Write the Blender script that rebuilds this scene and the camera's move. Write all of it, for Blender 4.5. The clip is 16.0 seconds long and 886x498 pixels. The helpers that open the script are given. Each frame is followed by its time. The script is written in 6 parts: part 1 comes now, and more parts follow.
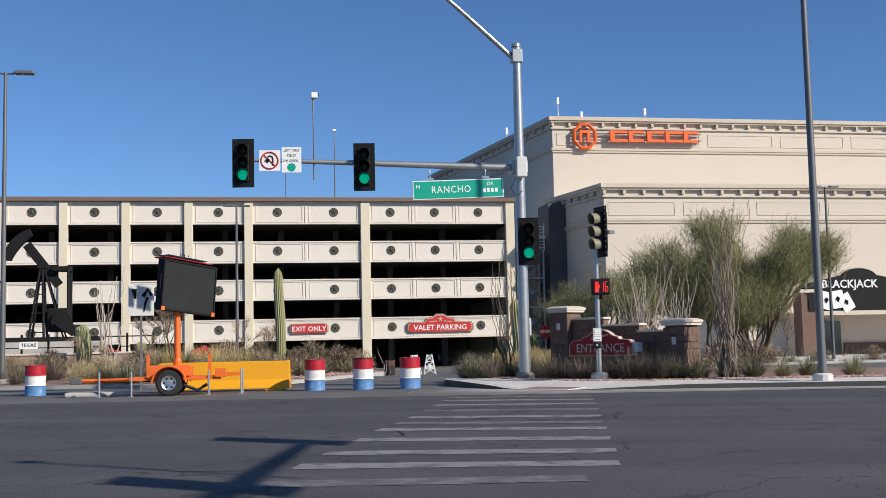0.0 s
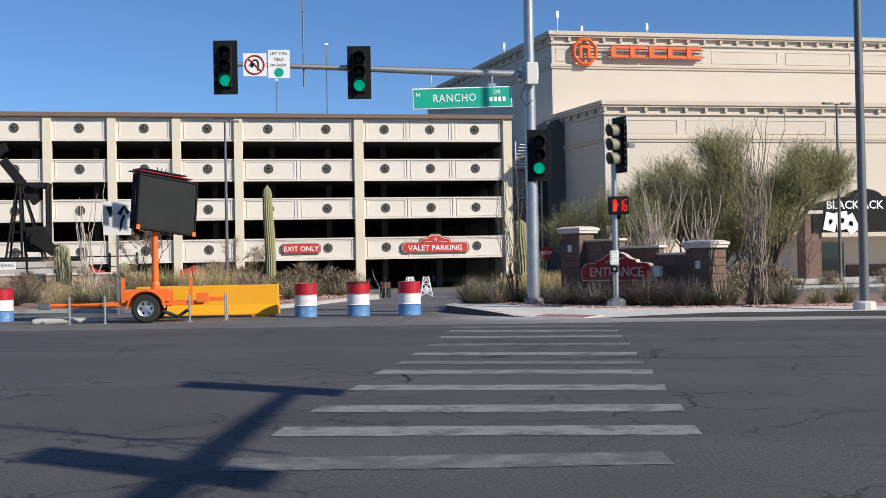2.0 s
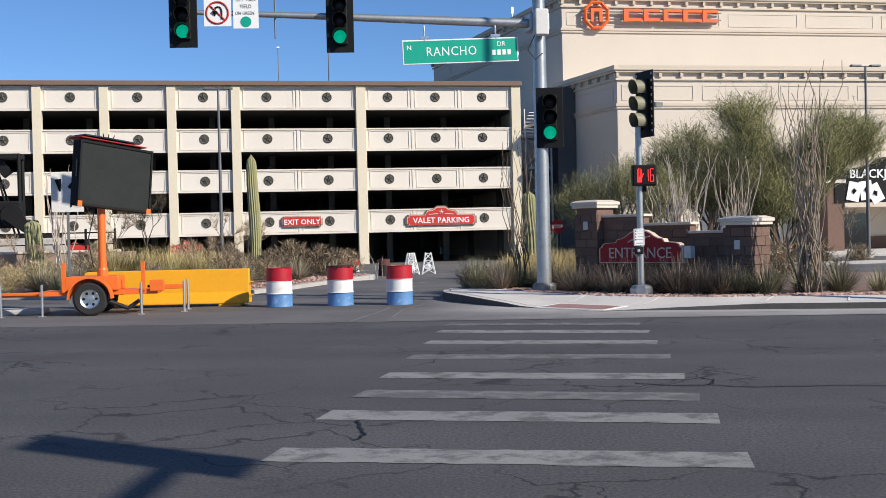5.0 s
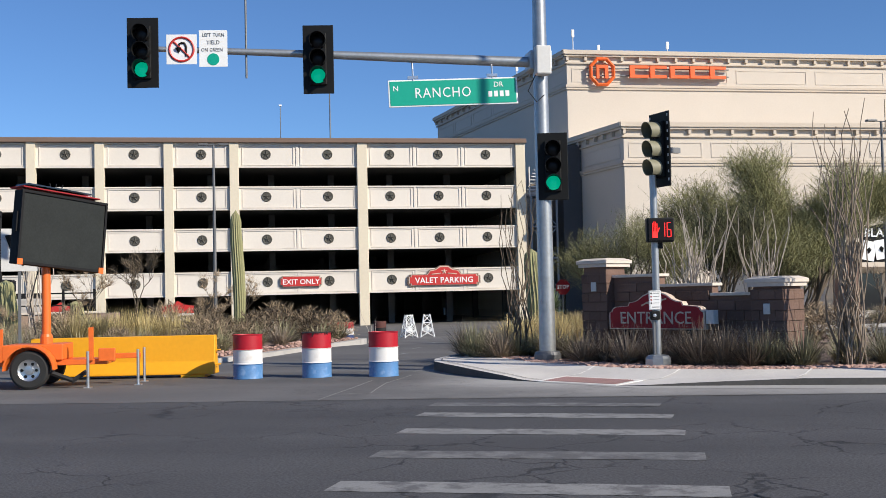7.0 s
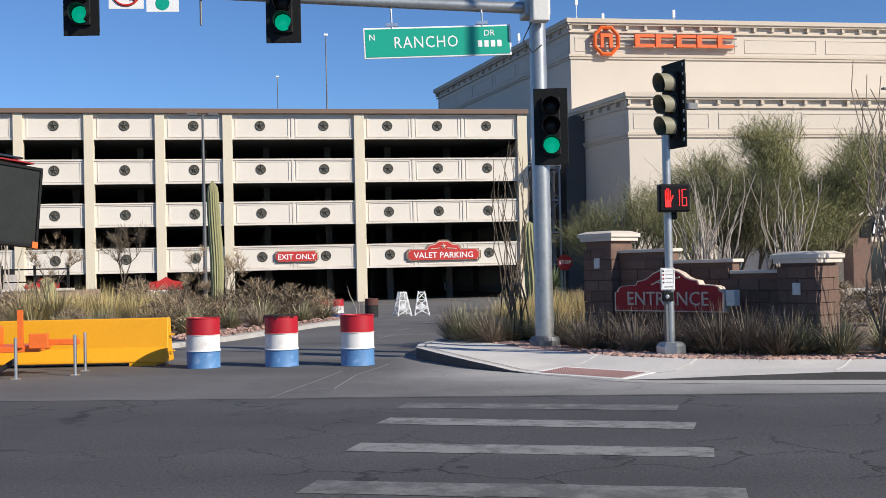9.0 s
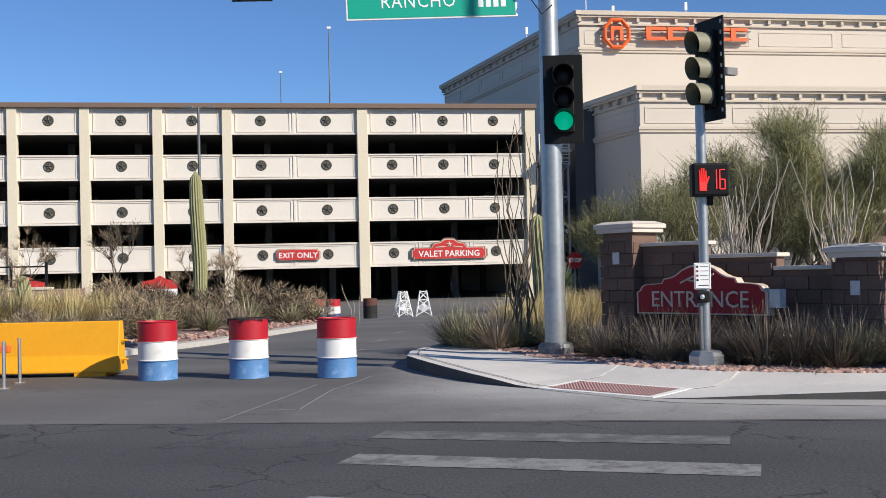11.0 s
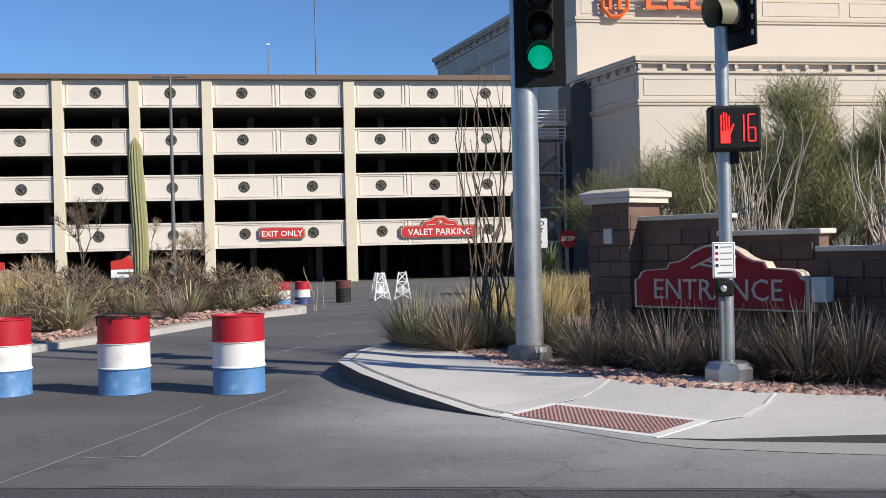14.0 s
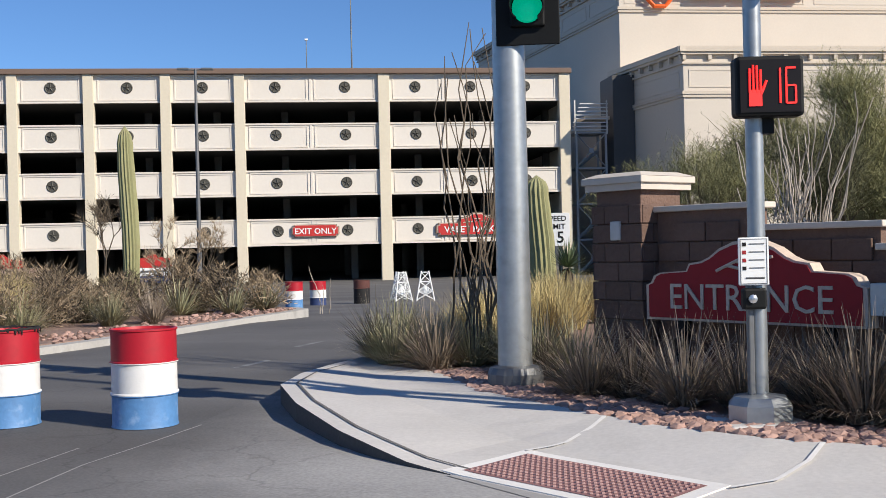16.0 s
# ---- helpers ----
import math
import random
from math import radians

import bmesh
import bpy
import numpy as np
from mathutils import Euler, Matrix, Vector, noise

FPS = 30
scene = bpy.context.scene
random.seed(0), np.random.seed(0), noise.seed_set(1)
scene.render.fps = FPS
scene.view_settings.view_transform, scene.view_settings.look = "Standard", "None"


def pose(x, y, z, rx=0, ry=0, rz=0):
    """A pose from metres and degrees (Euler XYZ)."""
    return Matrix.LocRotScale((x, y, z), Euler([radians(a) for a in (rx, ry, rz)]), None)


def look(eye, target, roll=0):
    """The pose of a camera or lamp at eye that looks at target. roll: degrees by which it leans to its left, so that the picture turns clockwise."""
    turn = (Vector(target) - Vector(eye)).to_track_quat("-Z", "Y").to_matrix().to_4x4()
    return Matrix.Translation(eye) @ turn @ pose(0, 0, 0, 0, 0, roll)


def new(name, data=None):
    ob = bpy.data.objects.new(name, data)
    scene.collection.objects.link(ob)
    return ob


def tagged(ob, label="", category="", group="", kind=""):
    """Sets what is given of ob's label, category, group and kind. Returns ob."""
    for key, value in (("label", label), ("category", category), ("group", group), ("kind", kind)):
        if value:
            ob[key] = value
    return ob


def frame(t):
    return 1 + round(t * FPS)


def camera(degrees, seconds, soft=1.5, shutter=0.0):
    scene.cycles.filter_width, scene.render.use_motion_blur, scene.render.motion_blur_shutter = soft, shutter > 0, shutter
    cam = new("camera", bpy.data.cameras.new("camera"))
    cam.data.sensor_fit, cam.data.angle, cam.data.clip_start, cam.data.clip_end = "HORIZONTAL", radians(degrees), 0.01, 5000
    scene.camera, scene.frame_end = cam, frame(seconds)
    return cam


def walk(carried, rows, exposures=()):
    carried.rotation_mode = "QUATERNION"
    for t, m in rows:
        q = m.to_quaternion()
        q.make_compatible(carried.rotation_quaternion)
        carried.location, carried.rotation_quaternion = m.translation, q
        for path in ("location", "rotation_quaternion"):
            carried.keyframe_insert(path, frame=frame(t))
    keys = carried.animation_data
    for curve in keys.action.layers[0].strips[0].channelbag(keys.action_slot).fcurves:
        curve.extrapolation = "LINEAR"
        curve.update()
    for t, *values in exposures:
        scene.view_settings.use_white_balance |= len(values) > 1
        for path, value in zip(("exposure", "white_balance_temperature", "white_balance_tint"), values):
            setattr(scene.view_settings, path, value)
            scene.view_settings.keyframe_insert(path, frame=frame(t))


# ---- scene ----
cam = camera(43.3, 16.0, soft=0.8)
PATH = [
    (0, (-5.995, -9.645, 1.198), (-5.622, -7.688, 1.37), -1.3),
    (0.5, (-5.898, -8.995, 1.216), (-5.523, -7.038, 1.387), -1.3),
    (1, (-5.819, -8.325, 1.228), (-5.444, -6.366, 1.382), -1.2),
    (1.5, (-5.792, -7.637, 1.232), (-5.408, -5.677, 1.336), -1.3),
    (2, (-5.74, -6.942, 1.288), (-5.356, -4.98, 1.317), -1.1),
    (2.5, (-5.559, -6.245, 1.317), (-5.176, -4.282, 1.307), -1.2),
    (3, (-5.396, -5.57, 1.349), (-5.014, -3.607, 1.323), -1.2),
    (5.5, (-4.448, -2.311, 1.534), (-4.086, -0.344, 1.514), -1.3),
    (6, (-4.258, -1.62, 1.549), (-3.899, 0.347, 1.563), -1.3),
    (6.5, (-4.012, -0.936, 1.561), (-3.654, 1.03, 1.629), -1.3),
    (7, (-3.792, -0.254, 1.559), (-3.435, 1.712, 1.643), -1.3),
    (7.5, (-3.579, 0.398, 1.566), (-3.218, 2.364, 1.621), -1.3),
    (8, (-3.397, 1.077, 1.599), (-3.037, 3.044, 1.641), -1.3),
    (8.5, (-3.131, 1.715, 1.576), (-2.775, 3.682, 1.618), -1.3),
    (9, (-2.938, 2.378, 1.605), (-2.588, 4.346, 1.644), -1.3),
    (11.5, (-2.049, 5.781, 1.528), (-1.717, 7.753, 1.566), -1.3),
    (12, (-1.829, 6.433, 1.522), (-1.501, 8.405, 1.547), -1.3),
    (12.5, (-1.577, 7.069, 1.535), (-1.245, 9.041, 1.548), -1.3),
    (13, (-1.356, 7.715, 1.546), (-1.019, 9.686, 1.549), -1.4),
    (13.5, (-1.101, 8.332, 1.559), (-0.76, 10.303, 1.557), -1.3),
    (14, (-0.871, 8.962, 1.563), (-0.533, 10.933, 1.563), -1.3),
    (14.5, (-0.587, 9.601, 1.558), (-0.267, 11.575, 1.562), -1.3),
    (15, (-0.256, 10.209, 1.544), (0.007, 12.192, 1.549), -1.4),
    (15.5, (0.09, 10.831, 1.56), (0.332, 12.816, 1.562), -1.4),
    (16, (0.378, 11.412, 1.543), (0.632, 13.395, 1.541), -1.3),
]
walk(cam, [(t, look(eye, target, roll)) for t, eye, target, roll in PATH], [(0, 0.31, 6300, 11), (1, 0.32, 6300, 11), (3, 0.46, 6300, 11), (7, 0.45, 6300, 11), (16, 0.42, 6300, 11)])

# ---- world and sun ----
SUN_WAY = Vector((0.725, -0.69, 0.61)).normalized()
world = bpy.data.worlds.new("world")
scene.world = world
world.use_nodes = True
wn = world.node_tree.nodes
sky = wn.new("ShaderNodeTexSky")
sky.sky_type = "NISHITA"
sky.sun_disc = False
sky.sun_elevation = math.asin(SUN_WAY.z)
sky.sun_rotation = math.atan2(SUN_WAY.x, SUN_WAY.y)
sky.altitude = 1500
sky.air_density = 1.0
sky.dust_density = 0.0
sky.ozone_density = 8.0
wn["Background"].inputs[1].default_value = 0.088
world.node_tree.links.new(sky.outputs[0], wn["Background"].inputs[0])
sun = new("sun", bpy.data.lights.new("sun", "SUN"))
sun.data.energy = 4.35
sun.data.angle = radians(0.55)
sun.data.color = (1.0, 0.90, 0.745)
sun.matrix_world = look((30, -20, 40), Vector((30, -20, 40)) - SUN_WAY)


# ---- materials ----
def mat(name, col, rough=0.7, metal=0.0, var=0.12, big=0.6, fine=14.0, bump=0.0, bscale=60.0, stain=0.0,
        stain_col=(0.08, 0.06, 0.05), island=0.0, emit=0.0, coat=0.0, spec=0.5):
    """Paint, metal, wood or stone: colour varied at two scales, optional stains and relief."""
    m = bpy.data.materials.new(name)
    m.use_nodes = True
    nt = m.node_tree
    n, k = nt.nodes, nt.links
    b = n["Principled BSDF"]
    b.inputs["Roughness"].default_value = rough
    b.inputs["Metallic"].default_value = metal
    b.inputs["Specular IOR Level"].default_value = spec
    b.inputs["Coat Weight"].default_value = coat
    tc = n.new("ShaderNodeTexCoord")

    def noise_at(scale, detail=4.0):
        t = n.new("ShaderNodeTexNoise")
        t.inputs["Scale"].default_value = scale
        t.inputs["Detail"].default_value = detail
        k.new(tc.outputs["Object"], t.inputs["Vector"])
        return t.outputs["Fac"]

    def mul(a, v, op="MULTIPLY"):
        t = n.new("ShaderNodeMath")
        t.operation = op
        k.new(a, t.inputs[0])
        if isinstance(v, float):
            t.inputs[1].default_value = v
        else:
            k.new(v, t.inputs[1])
        return t.outputs[0]

    s = mul(noise_at(big), noise_at(fine, 6.0), "ADD")
    if island:
        g = n.new("ShaderNodeNewGeometry")
        o = n.new("ShaderNodeObjectInfo")
        r = mul(mul(g.outputs["Random Per Island"], o.outputs["Random"], "ADD"), 0.5)
        s = mul(s, mul(mul(r, -0.5, "ADD"), island / max(var, 0.01)), "ADD")
    s = mul(mul(mul(s, -1.0, "ADD"), 2.2 * var), 1.0, "ADD")
    c = n.new("ShaderNodeVectorMath")
    c.operation = "SCALE"
    c.inputs[0].default_value = col
    k.new(s, c.inputs["Scale"])
    out = c.outputs[0]
    if stain:
        t = n.new("ShaderNodeMapRange")
        k.new(noise_at(big * 2.3, 8.0), t.inputs[0])
        t.inputs[1].default_value = 0.56
        t.inputs[2].default_value = 0.72
        t.inputs[4].default_value = stain
        x = n.new("ShaderNodeMix")
        x.data_type = "RGBA"
        k.new(t.outputs[0], x.inputs["Factor"])
        k.new(out, x.inputs["A"])
        x.inputs["B"].default_value = (*stain_col, 1)
        out = x.outputs["Result"]
    k.new(out, b.inputs["Base Color"])
    if bump:
        u = n.new("ShaderNodeBump")
        u.inputs["Strength"].default_value = bump
        u.inputs["Distance"].default_value = 0.02
        k.new(noise_at(bscale, 5.0), u.inputs["Height"])
        k.new(u.outputs[0], b.inputs["Normal"])
    if emit:
        b.inputs["Emission Color"].default_value = (*col, 1)
        b.inputs["Emission Strength"].default_value = emit
    return m


def asphalt_mat(name, tint, cracks):
    m = bpy.data.materials.new(name)
    m.use_nodes = True
    nt = m.node_tree
    n, k = nt.nodes, nt.links
    b = n["Principled BSDF"]
    b.inputs["Roughness"].default_value = 0.82
    tc = n.new("ShaderNodeTexCoord")
    mp = n.new("ShaderNodeMapping")
    mp.inputs["Rotation"].default_value = (0, 0, radians(16.5))
    k.new(tc.outputs["Object"], mp.inputs[0])

    def noise_at(scale, detail, stretch=None):
        t = n.new("ShaderNodeTexNoise")
        t.inputs["Scale"].default_value = scale
        t.inputs["Detail"].default_value = detail
        if stretch:
            q = n.new("ShaderNodeVectorMath")
            q.operation = "MULTIPLY"
            q.inputs[1].default_value = stretch
            k.new(mp.outputs[0], q.inputs[0])
            k.new(q.outputs[0], t.inputs["Vector"])
        else:
            k.new(mp.outputs[0], t.inputs["Vector"])
        return t.outputs["Fac"]

    def math2(op, a, v):
        t = n.new("ShaderNodeMath")
        t.operation = op
        for i, x in ((0, a), (1, v)):
            if isinstance(x, float):
                t.inputs[i].default_value = x
            else:
                k.new(x, t.inputs[i])
        return t.outputs[0]

    def ramp(a, lo, hi, out0, out1):
        t = n.new("ShaderNodeMapRange")
        k.new(a, t.inputs[0])
        for i, x in ((1, lo), (2, hi), (3, out0), (4, out1)):
            t.inputs[i].default_value = x
        return t.outputs[0]

    lanes = ramp(noise_at(1.0, 3, (0.02, 0.42, 1)), 0.35, 0.65, 0.82, 1.22)
    blot = ramp(noise_at(0.5, 5), 0.3, 0.7, 0.86, 1.14)
    grit = ramp(noise_at(38, 4), 0.3, 0.7, 1.0 - 0.5 * cracks, 1.0 + 0.55 * cracks)
    tone = math2("MULTIPLY", math2("MULTIPLY", lanes, blot), grit)
    v = n.new("ShaderNodeTexVoronoi")
    v.feature = "DISTANCE_TO_EDGE"
    v.inputs["Scale"].default_value = 0.8
    wob = n.new("ShaderNodeTexNoise")
    wob.inputs["Scale"].default_value = 2.2
    wob.inputs["Detail"].default_value = 6
    k.new(mp.outputs[0], wob.inputs["Vector"])
    add = n.new("ShaderNodeVectorMath")
    add.operation = "MULTIPLY_ADD"
    add.inputs[1].default_value = (0.9, 0.9, 0)
    k.new(wob.outputs["Color"], add.inputs[0])
    k.new(mp.outputs[0], add.inputs[2])
    k.new(add.outputs[0], v.inputs["Vector"])
    line = ramp(v.outputs["Distance"], 0.005, 0.02, 1.0, 0.0)
    where = ramp(noise_at(0.35, 2), 0.43, 0.55, 0.0, cracks)
    crack = math2("MULTIPLY", line, where)
    tone = math2("MULTIPLY", tone, ramp(crack, 0.0, 1.0, 1.0, 0.3))
    c = n.new("ShaderNodeVectorMath")
    c.operation = "SCALE"
    c.inputs[0].default_value = tint
    k.new(tone, c.inputs["Scale"])
    k.new(c.outputs[0], b.inputs["Base Color"])
    u = n.new("ShaderNodeBump")
    u.inputs["Strength"].default_value = 0.35 * cracks
    u.inputs["Distance"].default_value = 0.01
    k.new(math2("SUBTRACT", noise_at(90, 3), math2("MULTIPLY", crack, 2.0)), u.inputs["Height"])
    k.new(u.outputs[0], b.inputs["Normal"])
    return m


def worn_paint_mat(name, white, lo, hi):
    """Road paint, worn through to the asphalt in patches."""
    m = mat(name, (white, white, white * 0.98), 0.75, var=0.22, big=1.5, fine=40, stain=0.85, stain_col=(0.085, 0.083, 0.083), bump=0.2)
    for t in m.node_tree.nodes:
        if t.bl_idname == "ShaderNodeTexNoise" and abs(t.inputs["Scale"].default_value - 1.5 * 2.3) < 0.01:
            t.inputs["Scale"].default_value = 3.0
            t.inputs["Roughness"].default_value = 0.72
        if t.bl_idname == "ShaderNodeMapRange":
            t.inputs[1].default_value, t.inputs[2].default_value = lo, hi
    return m


ASPHALT = asphalt_mat("asphalt", (0.062, 0.061, 0.063), 0.95)
DRIVE = asphalt_mat("drive_asphalt", (0.112, 0.109, 0.106), 0.3)


def dusty_mat(name, tint, dust):
    """Drive asphalt with pale dust gathering along one side, by the surface's own u coordinate."""
    m = asphalt_mat(name, tint, 0.3)
    n, k = m.node_tree.nodes, m.node_tree.links
    uv = n.new("ShaderNodeUVMap")
    uv.uv_map = "dust"
    sep = n.new("ShaderNodeSeparateXYZ")
    k.new(uv.outputs[0], sep.inputs[0])
    rough = n.new("ShaderNodeTexNoise")
    rough.inputs["Scale"].default_value = 1.3
    rough.inputs["Detail"].default_value = 6
    tc = n.new("ShaderNodeTexCoord")
    k.new(tc.outputs["Object"], rough.inputs["Vector"])
    amount = n.new("ShaderNodeMath")
    amount.operation = "MULTIPLY_ADD"
    amount.inputs[1].default_value = 0.3
    k.new(rough.outputs["Fac"], amount.inputs[0])
    k.new(sep.outputs[0], amount.inputs[2])
    fade = n.new("ShaderNodeMapRange")
    fade.interpolation_type = "SMOOTHSTEP"
    fade.inputs[1].default_value, fade.inputs[2].default_value = 0.05, 0.85
    k.new(amount.outputs[0], fade.inputs[0])
    mix = n.new("ShaderNodeMix")
    mix.data_type = "RGBA"
    mix.inputs["A"].default_value = (*tint, 1)
    mix.inputs["B"].default_value = (*dust, 1)
    k.new(fade.outputs[0], mix.inputs["Factor"])
    scale = next(t for t in n if t.bl_idname == "ShaderNodeVectorMath" and t.operation == "SCALE")
    k.new(mix.outputs["Result"], scale.inputs[0])
    return m


PALE_DRIVE = dusty_mat("dusty_pale_asphalt", (0.112, 0.109, 0.106), (0.33, 0.322, 0.31))
PAINT = worn_paint_mat("road_paint", 0.24, 0.47, 0.60)
FAINT_PAINT = worn_paint_mat("faint_road_paint", 0.19, 0.40, 0.55)
CONCRETE = mat("concrete", (0.58, 0.557, 0.525), 0.85, var=0.14, big=0.8, fine=25, bump=0.15, bscale=120, stain=0.25, stain_col=(0.44, 0.42, 0.395))
KERB_STONE = mat("kerb_concrete", (0.43, 0.415, 0.39), 0.85, var=0.16, big=1.2, fine=25, bump=0.15, bscale=120, stain=0.35, stain_col=(0.2, 0.19, 0.18))
APRON = mat("dusty_concrete_apron", (0.36, 0.35, 0.335), 0.88, var=0.16, big=0.7, fine=25, bump=0.15, bscale=120)
DOME = mat("pale_tactile_domes", (0.36, 0.225, 0.21), 0.85, var=0.15)
# kerb face concrete, blotched and darkened to carry the shade on that side
KERB_SHADE = mat("shade_dark_concrete", (0.075, 0.073, 0.07), 0.9, var=0.25, big=2, fine=25, stain=0.6, stain_col=(0.05, 0.05, 0.05), bump=0.2)
DARK_JOINT = mat("dark_joint", (0.13, 0.125, 0.12), 0.9)
JOINT = mat("joint_mortar", (0.78, 0.76, 0.72), 0.9)
GRAVEL = mat("gravel", (0.26, 0.175, 0.14), 0.95, var=0.35, big=1.5, fine=40, bump=0.8, bscale=45)
ROCK = mat("red_rock", (0.31, 0.20, 0.165), 0.92, var=0.25, big=3, fine=30, bump=0.4, bscale=30, island=0.5)
STUCCO = mat("cream_stucco", (0.605, 0.541, 0.458), 0.9, var=0.05, big=0.15, fine=6, bump=0.12, bscale=40, stain=0.12, stain_col=(0.5, 0.43, 0.35))
STUCCO_TRIM = mat("tan_stucco", (0.57, 0.496, 0.404), 0.9, var=0.06, big=0.2, fine=6, bump=0.12, bscale=40)
GARAGE_WHITE = mat("garage_panel_paint", (0.70, 0.65, 0.577), 0.85, var=0.05, big=0.25, fine=5, bump=0.1, bscale=30, stain=0.12, stain_col=(0.55, 0.48, 0.4))
GARAGE_TAN = mat("garage_column_paint", (0.66, 0.592, 0.459), 0.85, var=0.06, big=0.3, fine=5, bump=0.1, bscale=30)
CAP_BROWN = mat("brown_coping", (0.17, 0.115, 0.085), 0.7, var=0.1)
# near-black pier colour: painted shade of the gap between the two buildings
PIER_SHADE = mat("painted_pier_shade", (0.07, 0.068, 0.068), 0.7, var=0.15)
# interior concrete, base colour lowered to deepen the shade inside the decks
SHADED_CONC = mat("shade_dark_deck_concrete", (0.12, 0.115, 0.11), 0.9, var=0.15, big=0.3)
BRONZE = mat("bronze_medallion", (0.10, 0.095, 0.08), 0.55, 0.4, var=0.3, fine=30, bump=0.4)
GALV = mat("galvanised_steel", (0.38, 0.40, 0.41), 0.42, 0.7, var=0.2, big=2.5, fine=12, bump=0.02, stain=0.35, stain_col=(0.5, 0.51, 0.51))
GREY_STEEL = mat("grey_steel", (0.15, 0.155, 0.16), 0.5, 0.4, var=0.12)
BOX_GREY = mat("pale_grey_paint", (0.58, 0.58, 0.56), 0.6)
BLACK = mat("black_housing", (0.009, 0.0095, 0.0095), 0.55, var=0.2, spec=0.2)
RUBBER = mat("rubber", (0.018, 0.018, 0.018), 0.8, var=0.2)
LENS_DARK = mat("dark_lens", (0.012, 0.009, 0.008), 0.35, spec=0.25)
VISOR_OLIVE = mat("faded_olive_visor", (0.21, 0.20, 0.135), 0.6)
LENS_GREEN = mat("lit_green_lens", (0.0, 0.50, 0.27), 0.3, var=0.25, big=9, fine=60, emit=0.45)
RED = mat("red_paint", (0.41, 0.008, 0.02), 0.5, var=0.12, big=2, fine=20, stain=0.3, stain_col=(0.2, 0.02, 0.02), bump=0.05)
WHITE = mat("white_paint", (0.74, 0.73, 0.71), 0.55, var=0.06, big=2, fine=20, stain=0.5, stain_col=(0.50, 0.45, 0.39), bump=0.05)
BLUE = mat("blue_paint", (0.085, 0.215, 0.44), 0.55, var=0.2, big=3, fine=20, stain=0.7, stain_col=(0.26, 0.38, 0.58), bump=0.08)
RUST = mat("rust_brown_paint", (0.10, 0.035, 0.028), 0.8, var=0.3, big=4, fine=25, stain=0.6)
NAVY = mat("navy_paint", (0.03, 0.05, 0.14), 0.55, var=0.14)
SOOT = mat("burnt_rubber", (0.012, 0.011, 0.011), 0.8)
YELLOW = mat("yellow_paint", (0.80, 0.37, 0.008), 0.5, var=0.06, big=1, fine=14, stain=0.12, stain_col=(0.42, 0.23, 0.03), bump=0.08)
ORANGE = mat("orange_paint", (0.76, 0.15, 0.02), 0.45, var=0.08, big=2, fine=16, stain=0.12, stain_col=(0.35, 0.07, 0.02))
SIGN_ORANGE = mat("orange_sign_face", (0.80, 0.13, 0.02), 0.4, var=0.08)
CHROME = mat("bright_steel", (0.62, 0.62, 0.62), 0.3, 0.9)
SIGN_GREEN = mat("green_sheeting", (0.0, 0.34, 0.23), 0.45, var=0.05, big=1)
SIGN_WHITE = mat("white_sheeting", (0.80, 0.81, 0.80), 0.5, var=0.03)
SIGN_RED = mat("crimson_sign_paint", (0.30, 0.009, 0.015), 0.75, var=0.12, big=1.5)
SIGN_RED_BRIGHT = mat("red_sign_paint", (0.50, 0.03, 0.025), 0.5, var=0.06)
SIGN_TAN = mat("cream_sign_lettering", (0.58, 0.47, 0.38), 0.75, var=0.2, fine=30)
LED_RED = mat("lit_red_diodes", (0.95, 0.025, 0.02), 0.5, var=0.4, fine=260, emit=0.5)
BLOCK = mat("split_face_block", (0.14, 0.088, 0.068), 0.95, var=0.16, big=3, fine=22, bump=0.8, bscale=26, island=0.25)
PLANTER = mat("tan_split_block", (0.34, 0.25, 0.19), 0.95, var=0.14, big=2, fine=20, bump=0.6, bscale=22)
CAPSTONE = mat("pale_cap_stone", (0.60, 0.54, 0.47), 0.85, var=0.08, big=2)
MATRIX_BLACK = mat("dark_matrix_face", (0.02, 0.023, 0.022), 0.6, spec=0.2, var=0.3, big=1.5, fine=30)
IRON = mat("black_iron", (0.011, 0.011, 0.012), 0.7, 0.0, var=0.25, spec=0.2)
GLASS_DARK = mat("dark_glass", (0.02, 0.024, 0.028), 0.08, coat=0.5)
TACTILE = mat("brick_red_tactile_paving", (0.30, 0.155, 0.145), 0.85, var=0.15, big=2, fine=25, bump=0.2)
SAGUARO = mat("saguaro_skin", (0.27, 0.265, 0.13), 0.8, var=0.15, big=1.5, fine=15, bump=0.3, bscale=25, stain=0.3, stain_col=(0.24, 0.19, 0.11))
GRASS_DARK = mat("dusky_blades", (0.2, 0.16, 0.12), 0.55, var=0.15, island=0.9)
GRASS_GREEN = mat("olive_blades", (0.225, 0.215, 0.125), 0.55, var=0.15, island=0.9)
GRASS_GOLD = mat("straw_blades", (0.46, 0.37, 0.17), 0.7, var=0.15, island=0.7)
YUCCA = mat("yucca_leaves", (0.11, 0.14, 0.07), 0.55, var=0.15, island=0.8)
STEM_GREY = mat("grey_stems", (0.40, 0.35, 0.29), 0.85, var=0.2, big=3, fine=30, island=0.6)
BARK = mat("dark_bark", (0.13, 0.10, 0.07), 0.9, var=0.2, bump=0.4, bscale=20)
TWIG = mat("olive_twigs", (0.19, 0.185, 0.08), 0.7, var=0.15, island=1.0)
LEAF_DRY = mat("dry_bush_twigs", (0.245, 0.187, 0.122), 0.8, var=0.15, island=1.0)
TAN_TWIG = mat("straw_twigs", (0.29, 0.235, 0.13), 0.8, var=0.15, island=0.9)


